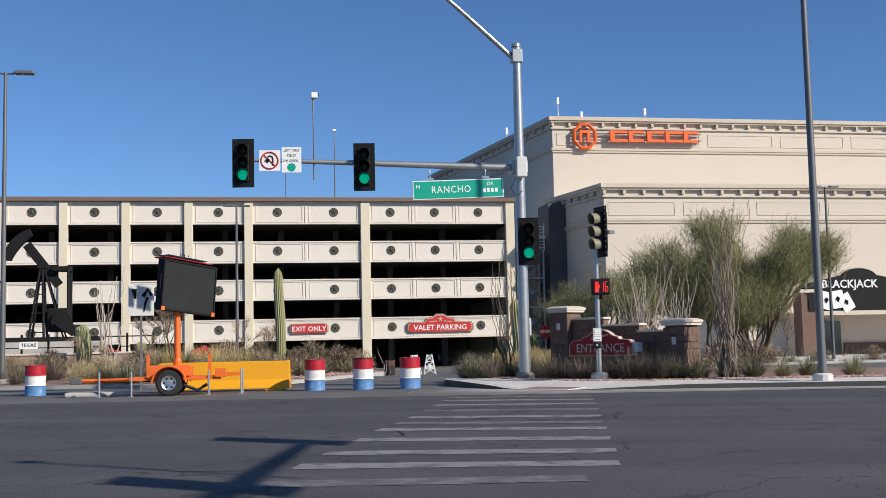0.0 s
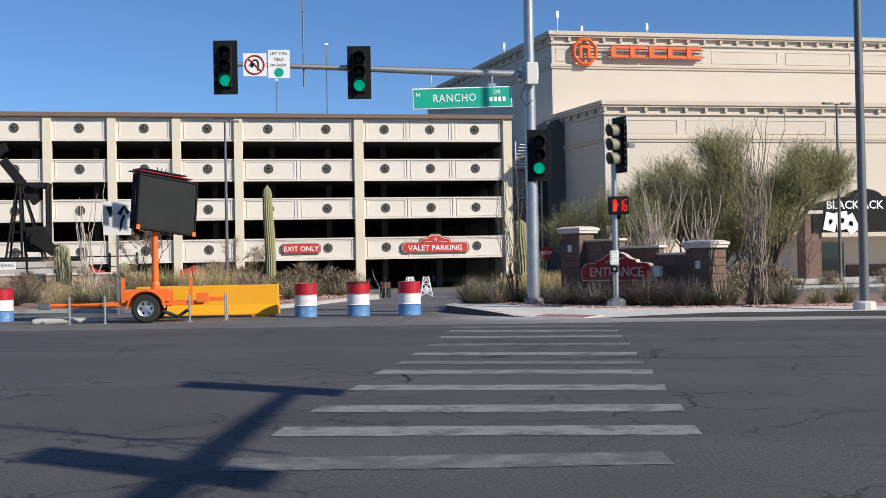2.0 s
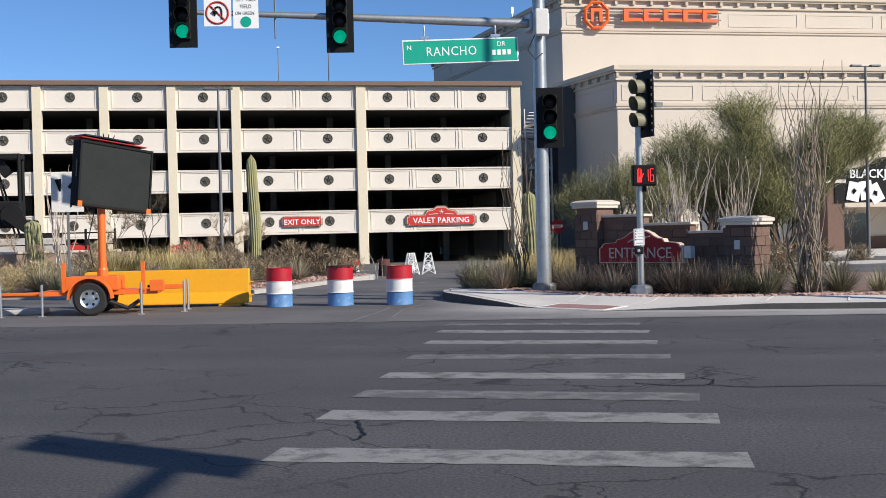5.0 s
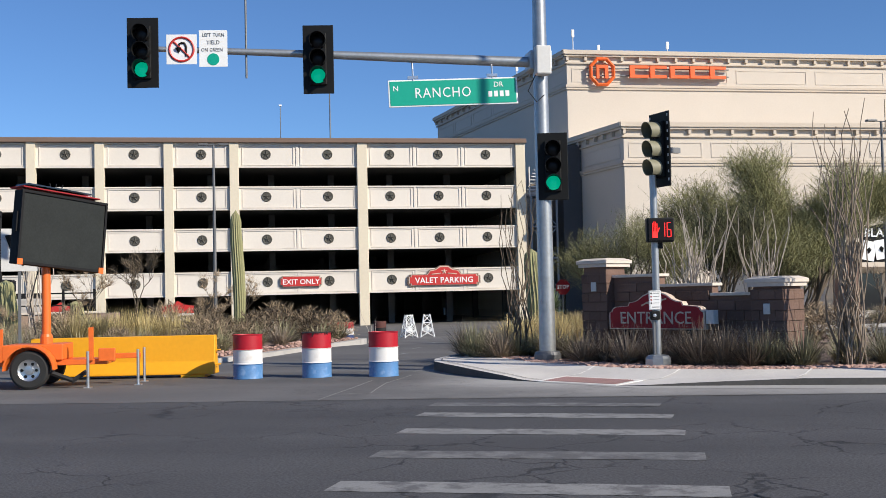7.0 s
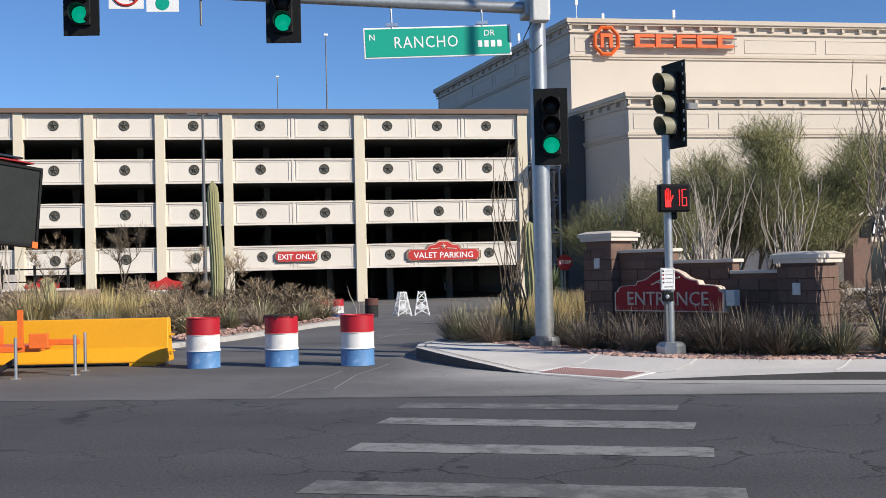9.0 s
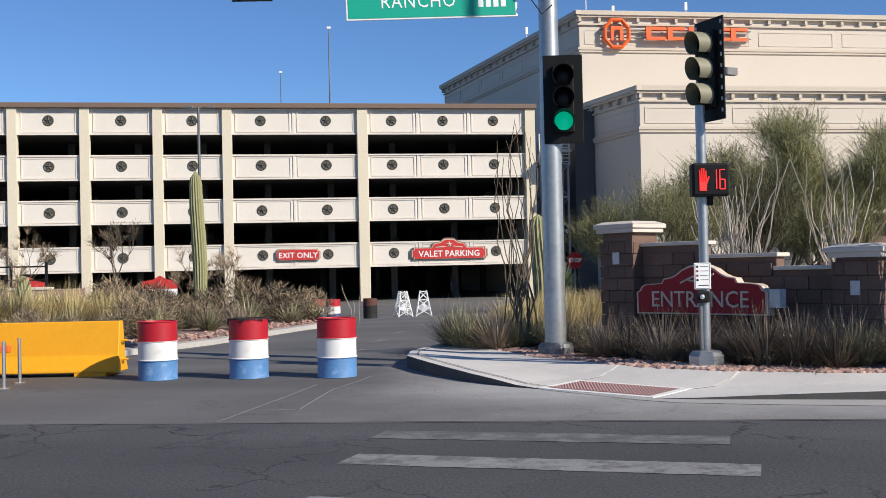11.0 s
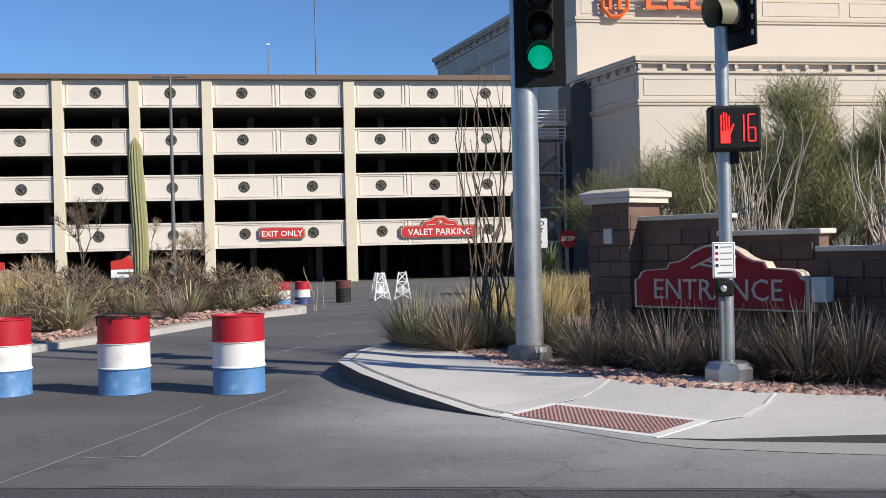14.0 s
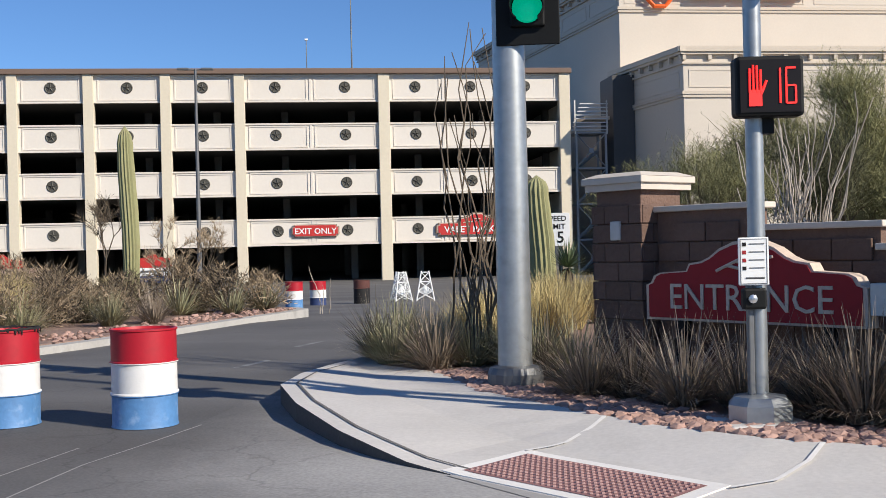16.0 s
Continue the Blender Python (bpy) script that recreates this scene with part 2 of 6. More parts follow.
# ---- mesh helpers ----
def part(name, bm, material, parent=None, label="", smooth=False):
    """Links a bmesh as one mesh object, under a thing or a part if one is given."""
    me = bpy.data.meshes.new(name)
    if smooth:
        for f in bm.faces:
            f.smooth = True
    bm.to_mesh(me)
    bm.free()
    if smooth:
        me.set_sharp_from_angle(angle=radians(35))
    me.materials.append(material)
    ob = new(name, me)
    if parent:
        ob.parent = parent
    if label:
        ob["label"] = label
    return ob


def share(name, ob, parent, m=None):
    """Another object on the mesh of ob."""
    o = new(name, ob.data)
    o.parent = parent
    if m is not None:
        o.matrix_basis = m
    return o


def thing(name, m, label, category, group="", kind=""):
    e = new(name)
    e.empty_display_size = 0.2
    e.matrix_basis = m
    return tagged(e, label, category, group, kind)


def box(bm, x0, x1, y0, y1, z0, z1, bevel=0.0):
    r = bmesh.ops.create_cube(bm, size=1)
    bmesh.ops.scale(bm, vec=(x1 - x0, y1 - y0, z1 - z0), verts=r["verts"])
    bmesh.ops.translate(bm, vec=((x0 + x1) / 2, (y0 + y1) / 2, (z0 + z1) / 2), verts=r["verts"])
    if bevel:
        es = list({e for v in r["verts"] for e in v.link_edges})
        bmesh.ops.bevel(bm, geom=es, offset=bevel, segments=2, affect="EDGES", profile=0.5)
    return bm


def bx(*a, bevel=0.0):
    return box(bmesh.new(), *a, bevel=bevel)


def tube(bm, pts, radii, seg=10, cap=True):
    """A round bar through the points, with a radius at each."""
    pts = [Vector(p) for p in pts]
    if not isinstance(radii, (list, tuple)):
        radii = [radii] * len(pts)
    rings, side = [], None
    for i, p in enumerate(pts):
        d = (pts[min(i + 1, len(pts) - 1)] - pts[max(i - 1, 0)]).normalized()
        if side is None:
            side = d.cross(Vector((0, 0, 1)) if abs(d.z) < 0.9 else Vector((1, 0, 0))).normalized()
        side = (side - d * side.dot(d)).normalized()
        up = d.cross(side)
        rings.append([bm.verts.new(p + radii[i] * (side * math.cos(2 * math.pi * j / seg) + up * math.sin(2 * math.pi * j / seg))) for j in range(seg)])
    for a, b in zip(rings, rings[1:]):
        for j in range(seg):
            bm.faces.new((a[j], a[(j + 1) % seg], b[(j + 1) % seg], b[j]))
    if cap:
        bm.faces.new(rings[0][::-1])
        bm.faces.new(rings[-1])
    return bm


def tb(pts, radii, seg=10, cap=True):
    return tube(bmesh.new(), pts, radii, seg, cap)


def lathe(profile, seg=24, bm=None, cap=True):
    """A turned body about z from (radius, height) pairs."""
    bm = bm or bmesh.new()
    rings = [[bm.verts.new((r * math.cos(2 * math.pi * j / seg), r * math.sin(2 * math.pi * j / seg), z)) for j in range(seg)] for r, z in profile]
    for a, b in zip(rings, rings[1:]):
        for j in range(seg):
            bm.faces.new((a[j], a[(j + 1) % seg], b[(j + 1) % seg], b[j]))
    if cap:
        bm.faces.new(rings[0][::-1])
        bm.faces.new(rings[-1])
    return bm


def slab(outline, y0, y1, bm=None):
    """An upright plate: its outline as (x, z) pairs, from y0 back to y1."""
    bm = bm or bmesh.new()
    a = [bm.verts.new((x, y0, z)) for x, z in outline]
    b = [bm.verts.new((x, y1, z)) for x, z in outline]
    n = len(a)
    bm.faces.new(a)
    bm.faces.new(b[::-1])
    for i in range(n):
        bm.faces.new((a[i], b[i], b[(i + 1) % n], a[(i + 1) % n]))
    bmesh.ops.recalc_face_normals(bm, faces=bm.faces)
    return bm


def flat(outline, z, bottom):
    """A level plate over an (x, y) outline."""
    bm = bmesh.new()
    a = [bm.verts.new((x, y, z)) for x, y in outline]
    b = [bm.verts.new((x, y, bottom)) for x, y in outline]
    n = len(a)
    bm.faces.new(a)
    for i in range(n):
        bm.faces.new((a[i], b[i], b[(i + 1) % n], a[(i + 1) % n]))
    bmesh.ops.recalc_face_normals(bm, faces=bm.faces)
    if sum(f.normal.z for f in bm.faces) < 0:
        bmesh.ops.reverse_faces(bm, faces=bm.faces)
    return bm


def lettering(name, text, size, material, parent, m, depth=0.01, align="CENTER", bold=0.012, spacing=1.0):
    """Raised letters in the built-in font, upright and facing -y."""
    cu = bpy.data.curves.new(name, "FONT")
    cu.body, cu.size, cu.extrude, cu.align_x, cu.align_y = text, size, depth, align, "CENTER"
    cu.resolution_u = 2
    cu.space_character = spacing
    cu.offset = bold * size
    tmp = new(name, cu)
    me = bpy.data.meshes.new_from_object(tmp.evaluated_get(bpy.context.evaluated_depsgraph_get()))
    bpy.data.objects.remove(tmp)
    me.materials.clear()
    me.materials.append(material)
    ob = new(name, me)
    ob.parent = parent
    ob.matrix_basis = m @ pose(0, 0, 0, 90)
    return ob


def ground_z(y):
    """The drive falls gently towards the garage."""
    return -0.0275 * min(max(y - 36, 0), 16) - 0.0112 * min(max(y - 52, 0), 52)


# ---- ground, road and pavements ----
bm = bmesh.new()
ys = [-1500, -300, -60, -20, 0, 12, 24, 36, 52, 70, 90, 104, 160, 300, 2500]
xs = [-2500, -400, -100, -40, -10, 0, 10, 40, 100, 400, 2500]
grid = [[bm.verts.new((x, y, ground_z(y))) for x in xs] for y in ys]
for i in range(len(ys) - 1):
    for j in range(len(xs) - 1):
        bm.faces.new((grid[i][j], grid[i][j + 1], grid[i + 1][j + 1], grid[i + 1][j]))
road = tagged(part("road", bm, ASPHALT), "grey worn asphalt road with fine cracks", "road", kind="structure")

CROSS_RIGHT = [(1.84, 14.35), (1.46, 12.95), (.98, 11.4), (.47, 9.68), (-.1, 7.9), (-.54, 6.5), (-.87, 5.37), (-1.36, 3.8), (-1.83, 2.25), (-2.23, 1.03), (-2.92, -.05)]
CROSS_LEFT = [(-1.1, 15.7), (-1.5, 14.4), (-1.99, 12.68), (-2.51, 10.88), (-3.07, 9.12), (-3.49, 7.8), (-3.92, 6.6), (-4.42, 4.95), (-4.95, 3.28), (-5.36, 1.96), (-5.76, .56)]
for (xr, yr), (xl, yl) in zip(CROSS_RIGHT, CROSS_LEFT):
    along = Vector((xr - xl, yr - yl, 0))
    n = 24
    bm = bmesh.new()
    side = Vector((-along.y, along.x, 0)).normalized() * 0.255
    lo, hi = [], []
    for i in range(n + 1):
        p = Vector((xl, yl, 0.004)) + along * i / n
        lo.append(bm.verts.new(p - side * random.uniform(0.9, 1.03)))
        hi.append(bm.verts.new(p + side * random.uniform(0.9, 1.03)))
    for i in range(n):
        bm.faces.new((lo[i], lo[i + 1], hi[i + 1], hi[i]))
    worn = CROSS_RIGHT.index((xr, yr)) in (0, 3, 5, 10)
    tagged(part("crosswalk_stripe", bm, FAINT_PAINT if worn else PAINT), "faint worn-off crosswalk stripe on asphalt" if worn else "worn white painted crosswalk stripe on asphalt", "road marking", "crosswalk stripes", "structure")

# the drive: paler, smoother asphalt from the street's edge to the garage
bm = bmesh.new()
prev = None
for s in range(9):
    row = []
    for x in (-34, -14, -4, 4, 14, 45):
        y0 = 16.2 - 0.3 * x
        y = y0 + (103.5 - y0) * s / 8 if s else y0
        y = {1: max(y0 + 4, 24.0), 2: max(y0 + 6, 36.0), 3: 46.0, 4: 56.0, 5: 68.0, 6: 80.0, 7: 92.0}.get(s, y)
        row.append(bm.verts.new((x, y, ground_z(y) + 0.004)))
    if prev:
        for i in range(5):
            bm.faces.new((prev[i], prev[i + 1], row[i + 1], row[i]))
    prev = row
tagged(part("driveway", bm, DRIVE), "paler smooth asphalt drive leading to the garage", "driveway", kind="structure")

# apron between the joint in the drive, the street's edge and the kerb, dustier towards the kerb
bm = bmesh.new()
dust = bm.loops.layers.uv.new("dust")
prev = None
for (x0, y0), (x1, y1), top in (((-2.0, 16.85), (9.5, 13.4), .5), ((-1.8, 17.7), (7.0, 15.2), .8), ((-1.58, 18.58), (4.9, 16.7), 1), ((-1.27, 19.75), (2.6, 18.0), 1), ((-.8, 20.93), (1.6, 19.2), 1), ((-.36, 22.44), (1.0, 21.2), .8), ((-.1, 23.6), (.7, 22.9), .7)):
    cur = [(bm.verts.new((x0 + (x1 - x0) * i / 8, y0 + (y1 - y0) * i / 8, 0.0075)), top * i / 8) for i in range(9)]
    if prev:
        for i in range(8):
            quad = (prev[i], prev[i + 1], cur[i + 1], cur[i])
            f = bm.faces.new([v for v, _u in quad])
            for loop, (_v, u) in zip(f.loops, quad):
                loop[dust].uv = (u, 0)
    prev = cur
tagged(part("drive_apron", bm, PALE_DRIVE), "grey asphalt apron dusted pale along the kerb", "driveway", kind="structure")

# pavement corner: kerb line, the middle of the walk, and the edge of the planting bed
KERB = [(7.3, 38.5, .15), (4.5, 33, .15), (2.2, 28, .15), (0.75, 25, .17), (0.36, 23.9, .19), (0.15, 22.8, .2), (0.31, 21.5, .185), (0.65, 20.2, .13),
        (0.88, 19.65, .09), (1.09, 19.26, .04), (1.36, 18.87, .012), (2.25, 17.5, .012), (2.7, 17.2, .03), (3.6, 16.85, .07), (5, 16.3, .12), (8, 15.0, .13), (14, 12.6, .13), (60, -5, .15)]
BED = [(7.7, 38.3), (4.9, 32.8), (2.6, 27.8), (1.25, 24.8), (1.85, 23.7), (1.95, 23.0), (2.05, 22), (2.35, 21.2), (2.55, 20.7), (2.75, 20.2), (3.0, 19.6), (3.6, 18.8), (4.2, 18.35), (4.9, 17.9), (5.9, 17.5), (8.6, 16.4), (14.5, 14.1), (60.4, -3.4)]
bm = bmesh.new()
rows4 = []
for (x, y, z), (u, v) in zip(KERB, BED):
    k, b = Vector((x, y, z)), Vector((u, v, 0.17))
    mid = k.lerp(b, 0.55)
    mid.z = 0.045 + 0.6 * z
    rows4.append([bm.verts.new(p) for p in (Vector((x, y, -0.3)), k, k.lerp(b, 0.1) * 1.0, mid, b, Vector((u, v, -0.3)))])
    rows4[-1][2].co.z = z + 0.004
for a, b in zip(rows4, rows4[1:]):
    for i in range(1, 5):
        bm.faces.new((a[i], b[i], b[i + 1], a[i + 1]))
bmesh.ops.recalc_face_normals(bm, faces=bm.faces)
# kerb face as its own strip, its shade painted into the colour
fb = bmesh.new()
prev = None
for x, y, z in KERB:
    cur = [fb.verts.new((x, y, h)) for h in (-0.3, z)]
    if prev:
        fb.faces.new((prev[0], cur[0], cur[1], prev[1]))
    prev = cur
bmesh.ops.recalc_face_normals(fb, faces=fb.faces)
tagged(part("kerb", fb, KERB_SHADE), "concrete kerb face round the corner with its shade painted in", "kerb", kind="structure")
pavement = tagged(part("pavement", bm, CONCRETE), "pale concrete pavement with a dropped kerb ramp", "pavement", kind="structure")


def surface_lookup(ob):
    """Height of a mesh straight below a point."""
    from mathutils.bvhtree import BVHTree
    me = ob.data
    tree = BVHTree.FromPolygons([v.co for v in me.vertices], [tuple(p.vertices) for p in me.polygons])

    def at(x, y):
        hit = tree.ray_cast(Vector((x, y, 5)), Vector((0, 0, -1)))[0]
        return hit.z if hit else .012
    return at


on_walk = surface_lookup(pavement)


# gutter pan: a paler concrete strip below the kerb
bm = bmesh.new()
prev = None
for i, (x, y, z) in enumerate(KERB[10:]):
    a = Vector((x, y, 0.012))
    u, v = BED[i + 10]
    out = (a - Vector((u, v, 0.012))).normalized() * min(.6, 0.04 + 0.16 * i)
    cur = (bm.verts.new(a + Vector((0, 0, 0.0))), bm.verts.new(a + out))
    if prev:
        bm.faces.new((prev[0], prev[1], cur[1], cur[0]))
    prev = cur
bmesh.ops.recalc_face_normals(bm, faces=bm.faces)
tagged(part("gutter", bm, APRON), "grey concrete gutter strip along the kerb", "gutter", kind="structure")

BED_BACK = [(60, 1), (16, 19), (13.5, 27), (11.5, 44), (8.3, 42.5)]
bed = tagged(part("planting_bed", flat(BED + BED_BACK, 0.165, -0.6), GRAVEL), "reddish gravel planting bed behind the pavement", "planting bed", kind="structure")
ISLAND = [(-4.9, 27.5), (-3.15, 30.5), (-1.1, 35.2), (0.25, 38.2), (0.55, 39.2), (0.3, 40.0), (-0.6, 40.4), (-8, 44), (-20, 52), (-45, 60), (-60, 52), (-30, 37), (-10.5, 30.0), (-6.5, 27.4), (-5.5, 27.15)]
tagged(part("island_kerb", flat(ISLAND, 0.12, -0.8), KERB_STONE), "pale concrete kerb round the desert planting island", "kerb", kind="structure")
cx, cy = -14, 39.5
inner = []
for i, (x, y) in enumerate(ISLAND):
    p, q, r = Vector(ISLAND[i - 1]), Vector((x, y)), Vector(ISLAND[(i + 1) % len(ISLAND)])
    d = ((r - q).normalized() + (q - p).normalized()).normalized()
    inner.append((x - d.y * 0.3, y + d.x * 0.3))
tagged(part("island_bed", flat(inner, 0.14, -0.5), GRAVEL), "reddish gravel bed of the planting island", "planting bed", kind="structure")

# ---- parking garage ----
GY = 104.0
garage = thing("parking_garage", pose(0, GY, -1.05), "four-storey cream parking garage with open dark decks", "parking garage")
G0 = 1.05
COLS = [(-39.6, .8), (-33.6, .8), (-28.0, .8), (-22.1, .8), (-16.2, .82), (-10.15, .83), (-4.26, .85), (7.55, .94), (22.85, .93)]
LEVELS = [(13.80, 16.06), (9.87, 12.06), (6.08, 8.2), (2.01, 4.22)]
MED_Z = [15.03, 11.1, 7.15, 3.22]
for x, w in COLS:
    part("column", bx(x - w / 2, x + w / 2, -0.35, 0.5, -0.4, 16.1 + G0, bevel=0.03), GARAGE_TAN, garage)
medal = None
for (xa, wa), (xb, wb) in zip(COLS, COLS[1:]):
    l, r = xa + wa / 2, xb - wb / 2
    meds = {True: [(l + r) / 2]}[True]
    if r - l > 13:
        meds = [10.2, 14.85, 19.5]
    elif r - l > 8:
        meds = [-1.35, 4.35]
    for li, ((z0, z1), mz) in enumerate(zip(LEVELS, MED_Z)):
        panel = part("spandrel_panel", bx(l, r, -0.02, 0.25, z0 + G0, z1 + G0), GARAGE_WHITE, garage)
        bm = bmesh.new()
        cuts = [l] + [(a + b) / 2 for a, b in zip(meds, meds[1:])] + [r]
        for a, b in zip(cuts, cuts[1:]):
            f0, f1 = a + 0.28, b - 0.28
            for q in ((f0, f1, z0 + 0.2, z0 + 0.29), (f0, f1, z1 - 0.29, z1 - 0.2), (f0, f0 + .09, z0 + .29, z1 - .29), (f1 - .09, f1, z0 + .29, z1 - .29)):
                box(bm, q[0], q[1], -0.075, -0.021, q[2] + G0, q[3] + G0)
        box(bm, l, r, -0.13, -0.021, z1 - 0.13 + G0, z1 + G0)
        box(bm, l, r, -0.13, -0.021, z0 + G0, z0 + 0.13 + G0)
        for c in cuts[1:-1]:
            box(bm, c - .1, c + .1, -0.09, -0.021, z0 + .14 + G0, z1 - .14 + G0)
        part("moulding", bm, GARAGE_WHITE, panel)
        for mx in meds:
            if medal is None:
                bm = lathe([(0.44, 0), (0.46, 0.05), (0.40, 0.09), (0.36, 0.06), (0.15, 0.06), (0.12, 0.1), (0.02, 0.11)], 20)
                for i in range(5):
                    t = i * 2 * math.pi / 5 + math.pi / 2
                    tube(bm, [(0.05 * math.cos(t), 0.05 * math.sin(t), 0.08), (0.37 * math.cos(t), 0.37 * math.sin(t), 0.08)], [0.09, 0.02], 4)
                medal = part("medallion", bm, BRONZE, panel)
                medal.matrix_basis = pose(mx, -0.02, mz + G0, 90)
            else:
                share("medallion", medal, panel, pose(mx, -0.02, mz + G0, 90))
part("coping", bx(-46, 23.45, -0.55, 0.6, 16.08 + G0, 16.52 + G0, bevel=0.05), CAP_BROWN, garage)
part("left_end", bx(-46, -40.0, -0.02, 0.25, -0.3, 16.06 + G0), GARAGE_WHITE, garage)
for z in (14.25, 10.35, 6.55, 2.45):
    part("deck", bx(-46, 23.15, 0.55, 46, z + G0 - 0.35, z + G0 + 0.05), SHADED_CONC, garage)
part("roof_deck", bx(-46, 23.4, 0.26, 46, 15.0 + G0, 15.3 + G0), SHADED_CONC, garage)
part("ground_slab", bx(-46, 23.4, 0.3, 46, -0.3, 0.03), SHADED_CONC, garage)
# unseen back wall, added to keep the sky out of the openings
part("back_wall", bx(-46, 23.4, 46, 46.3, 0, 15.0 + G0), SHADED_CONC, garage)
part("side_wall", bx(-46, -45.7, 0.3, 46, 0, 15.3 + G0), GARAGE_WHITE, garage)
part("side_wall", bx(23.15, 23.45, 0.55, 46, 1.0, 15.3 + G0), GARAGE_WHITE, garage)
inner_col = None
for ix in range(12):
    for iy in range(3):
        x, y = -42 + ix * 5.9, 7.5 + 15 * iy
        if inner_col is None:
            inner_col = part("inner_column", bx(-.3, .3, -.3, .3, 0.03, 14.9 + G0), SHADED_CONC, garage)
            inner_col.matrix_basis = pose(x, y, 0)
        else:
            share("inner_column", inner_col, garage, pose(x, y, 0))
# guard rails behind the lower openings
rail_post = None
for zf in (5.8, 1.8):
    part("guard_rail", bx(-46, 23, 0.5, 0.56, zf + G0 + .95, zf + G0 + 1.02), GREY_STEEL, garage)


def plaque(name, text, w, h, z, x, peak, size, label):
    """A red shaped board with raised cream letters, fixed to the garage front."""
    e = thing(name, pose(x, GY - 0.2, z), label, "sign")
    c = 0.18 * h
    o = [(-w / 2 + c, -h / 2), (w / 2 - c, -h / 2), (w / 2 - c, -h / 2 + c), (w / 2, -h / 2 + c), (w / 2, h / 2 - c), (w / 2 - c, h / 2 - c), (w / 2 - c, h / 2)]
    if peak:
        o += [(w * .24, h / 2), (w * .2, h / 2 + peak * .5), (w * .12, h / 2 + peak * .62), (w * .06, h / 2 + peak), (-w * .06, h / 2 + peak), (-w * .12, h / 2 + peak * .62), (-w * .2, h / 2 + peak * .5), (-w * .24, h / 2)]
    o += [(-w / 2 + c, h / 2), (-w / 2 + c, h / 2 - c), (-w / 2, h / 2 - c), (-w / 2, -h / 2 + c), (-w / 2 + c, -h / 2 + c)]
    part("backing", slab([(a * 1.04, b * 1.08) for a, b in o], -0.02, 0.12), CAP_BROWN, e, "dark brown shaped backing")
    part("edge", slab([(a * 1.0, b * 1.0) for a, b in o], -0.06, -0.021), SIGN_TAN, e)
    part("face", slab([(a * 0.975, b * 0.93) for a, b in o], -0.09, -0.061), SIGN_RED_BRIGHT, e)
    lettering("lettering", text, size, SIGN_WHITE, e, pose(0, -0.1, -0.06), 0.015)
    if peak:
        bm = bmesh.new()
        for i in range(5):
            t = i * 2 * math.pi / 5 + math.pi / 2
            tube(bm, [(0, -0.1, h / 2 + peak * .35), (0.3 * math.cos(t), -0.1, h / 2 + peak * .35 + 0.3 * math.sin(t))], [0.09, 0.01], 4)
        tube(bm, [(-w * .18, -0.1, h / 2 + .02), (-w * .05, -0.1, h / 2 + .1)], .05, 4)
        tube(bm, [(w * .18, -0.1, h / 2 + .02), (w * .05, -0.1, h / 2 + .1)], .05, 4)
        part("star_ornament", bm, SIGN_TAN, e)
    return e


plaque("exit_sign", "EXIT ONLY", 3.75, 0.95, 3.2, 1.68, 0, 0.68, "red shaped sign with cream letters on the garage")
plaque("valet_sign", "VALET PARKING", 6.75, 1.0, 3.1, 15.15, 0.78, 0.76, "red crested valet sign with cream letters on the garage")


# ---- cinema building ----
def cornice_run(e, p0, p1, z, step, n_panels):
    """Cornice, dentils, frieze panels and band along one wall from p0 to p1, outward to the right of the run."""
    p0, p1 = Vector((*p0, 0)), Vector((*p1, 0))
    d = p1 - p0
    L = d.length
    ang = math.degrees(math.atan2(d.y, d.x))
    m = pose(p0.x, p0.y, 0, 0, 0, ang)
    bm = bmesh.new()
    box(bm, -0.55, L + .55, -0.55, -0.002, z - 0.42, z)
    box(bm, -0.4, L + .4, -0.4, -0.002, z - 0.62, z - 0.42)
    box(bm, -0.2, L + .2, -0.2, -0.002, z - 1.35, z - 1.2)
    o = part("cornice", bm, STUCCO_TRIM, e)
    o.matrix_basis = m
    first = None
    n = int(L / step)
    for i in range(n + 1):
        x = i * L / max(n, 1)
        if first is None:
            first = part("bracket", bx(-0.14, 0.14, -0.34, -0.003, z - 1.05, z - 0.63), STUCCO_TRIM, e)
            first.matrix_basis = m @ pose(x, 0, 0)
        else:
            share("bracket", first, e, m @ pose(x, 0, 0))
    bm = bmesh.new()
    box(bm, -0.2, L + .2, -0.22, -0.002, z - 3.75, z - 3.5)
    box(bm, -0.12, L + .12, -0.14, -0.002, z - 3.98, z - 3.76)
    o = part("band", bm, STUCCO_TRIM, e)
    o.matrix_basis = m
    w = L / n_panels
    for i in range(n_panels):
        a, b = i * w + 0.055 * w, (i + 1) * w - 0.055 * w
        bm = bmesh.new()
        for q in ((a, b, z - 3.2, z - 3.1), (a, b, z - 1.88, z - 1.78), (a, a + .1, z - 3.1, z - 1.88), (b - .1, b, z - 3.1, z - 1.88)):
            box(bm, q[0], q[1], -0.045, -0.002, q[2], q[3])
        o = part("frieze_panel", bm, STUCCO, e)
        o.matrix_basis = m


cinema = thing("cinema_building", pose(0, 0, -1.0), "large cream stucco cinema building with stepped cornices", "building")
G1 = 1.0
TALL, LOW = 26.3 + G1, 17.0 + G1
part("tall_wall", flat([(29.25, 108.7), (120, 108.7), (120, 170), (23.4, 151.5)], TALL - 0.2, -0.5), STUCCO, cinema)
part("low_wall", flat([(30.75, 96.5), (120, 96.5), (120, 108.69), (28.75, 108.69)], LOW - 0.2, -0.5), STUCCO, cinema)
cornice_run(cinema, (29.25, 108.7), (119, 108.7), TALL, 1.95, 10)
cornice_run(cinema, (23.4, 151.5), (29.25, 108.7), TALL, 2.2, 6)
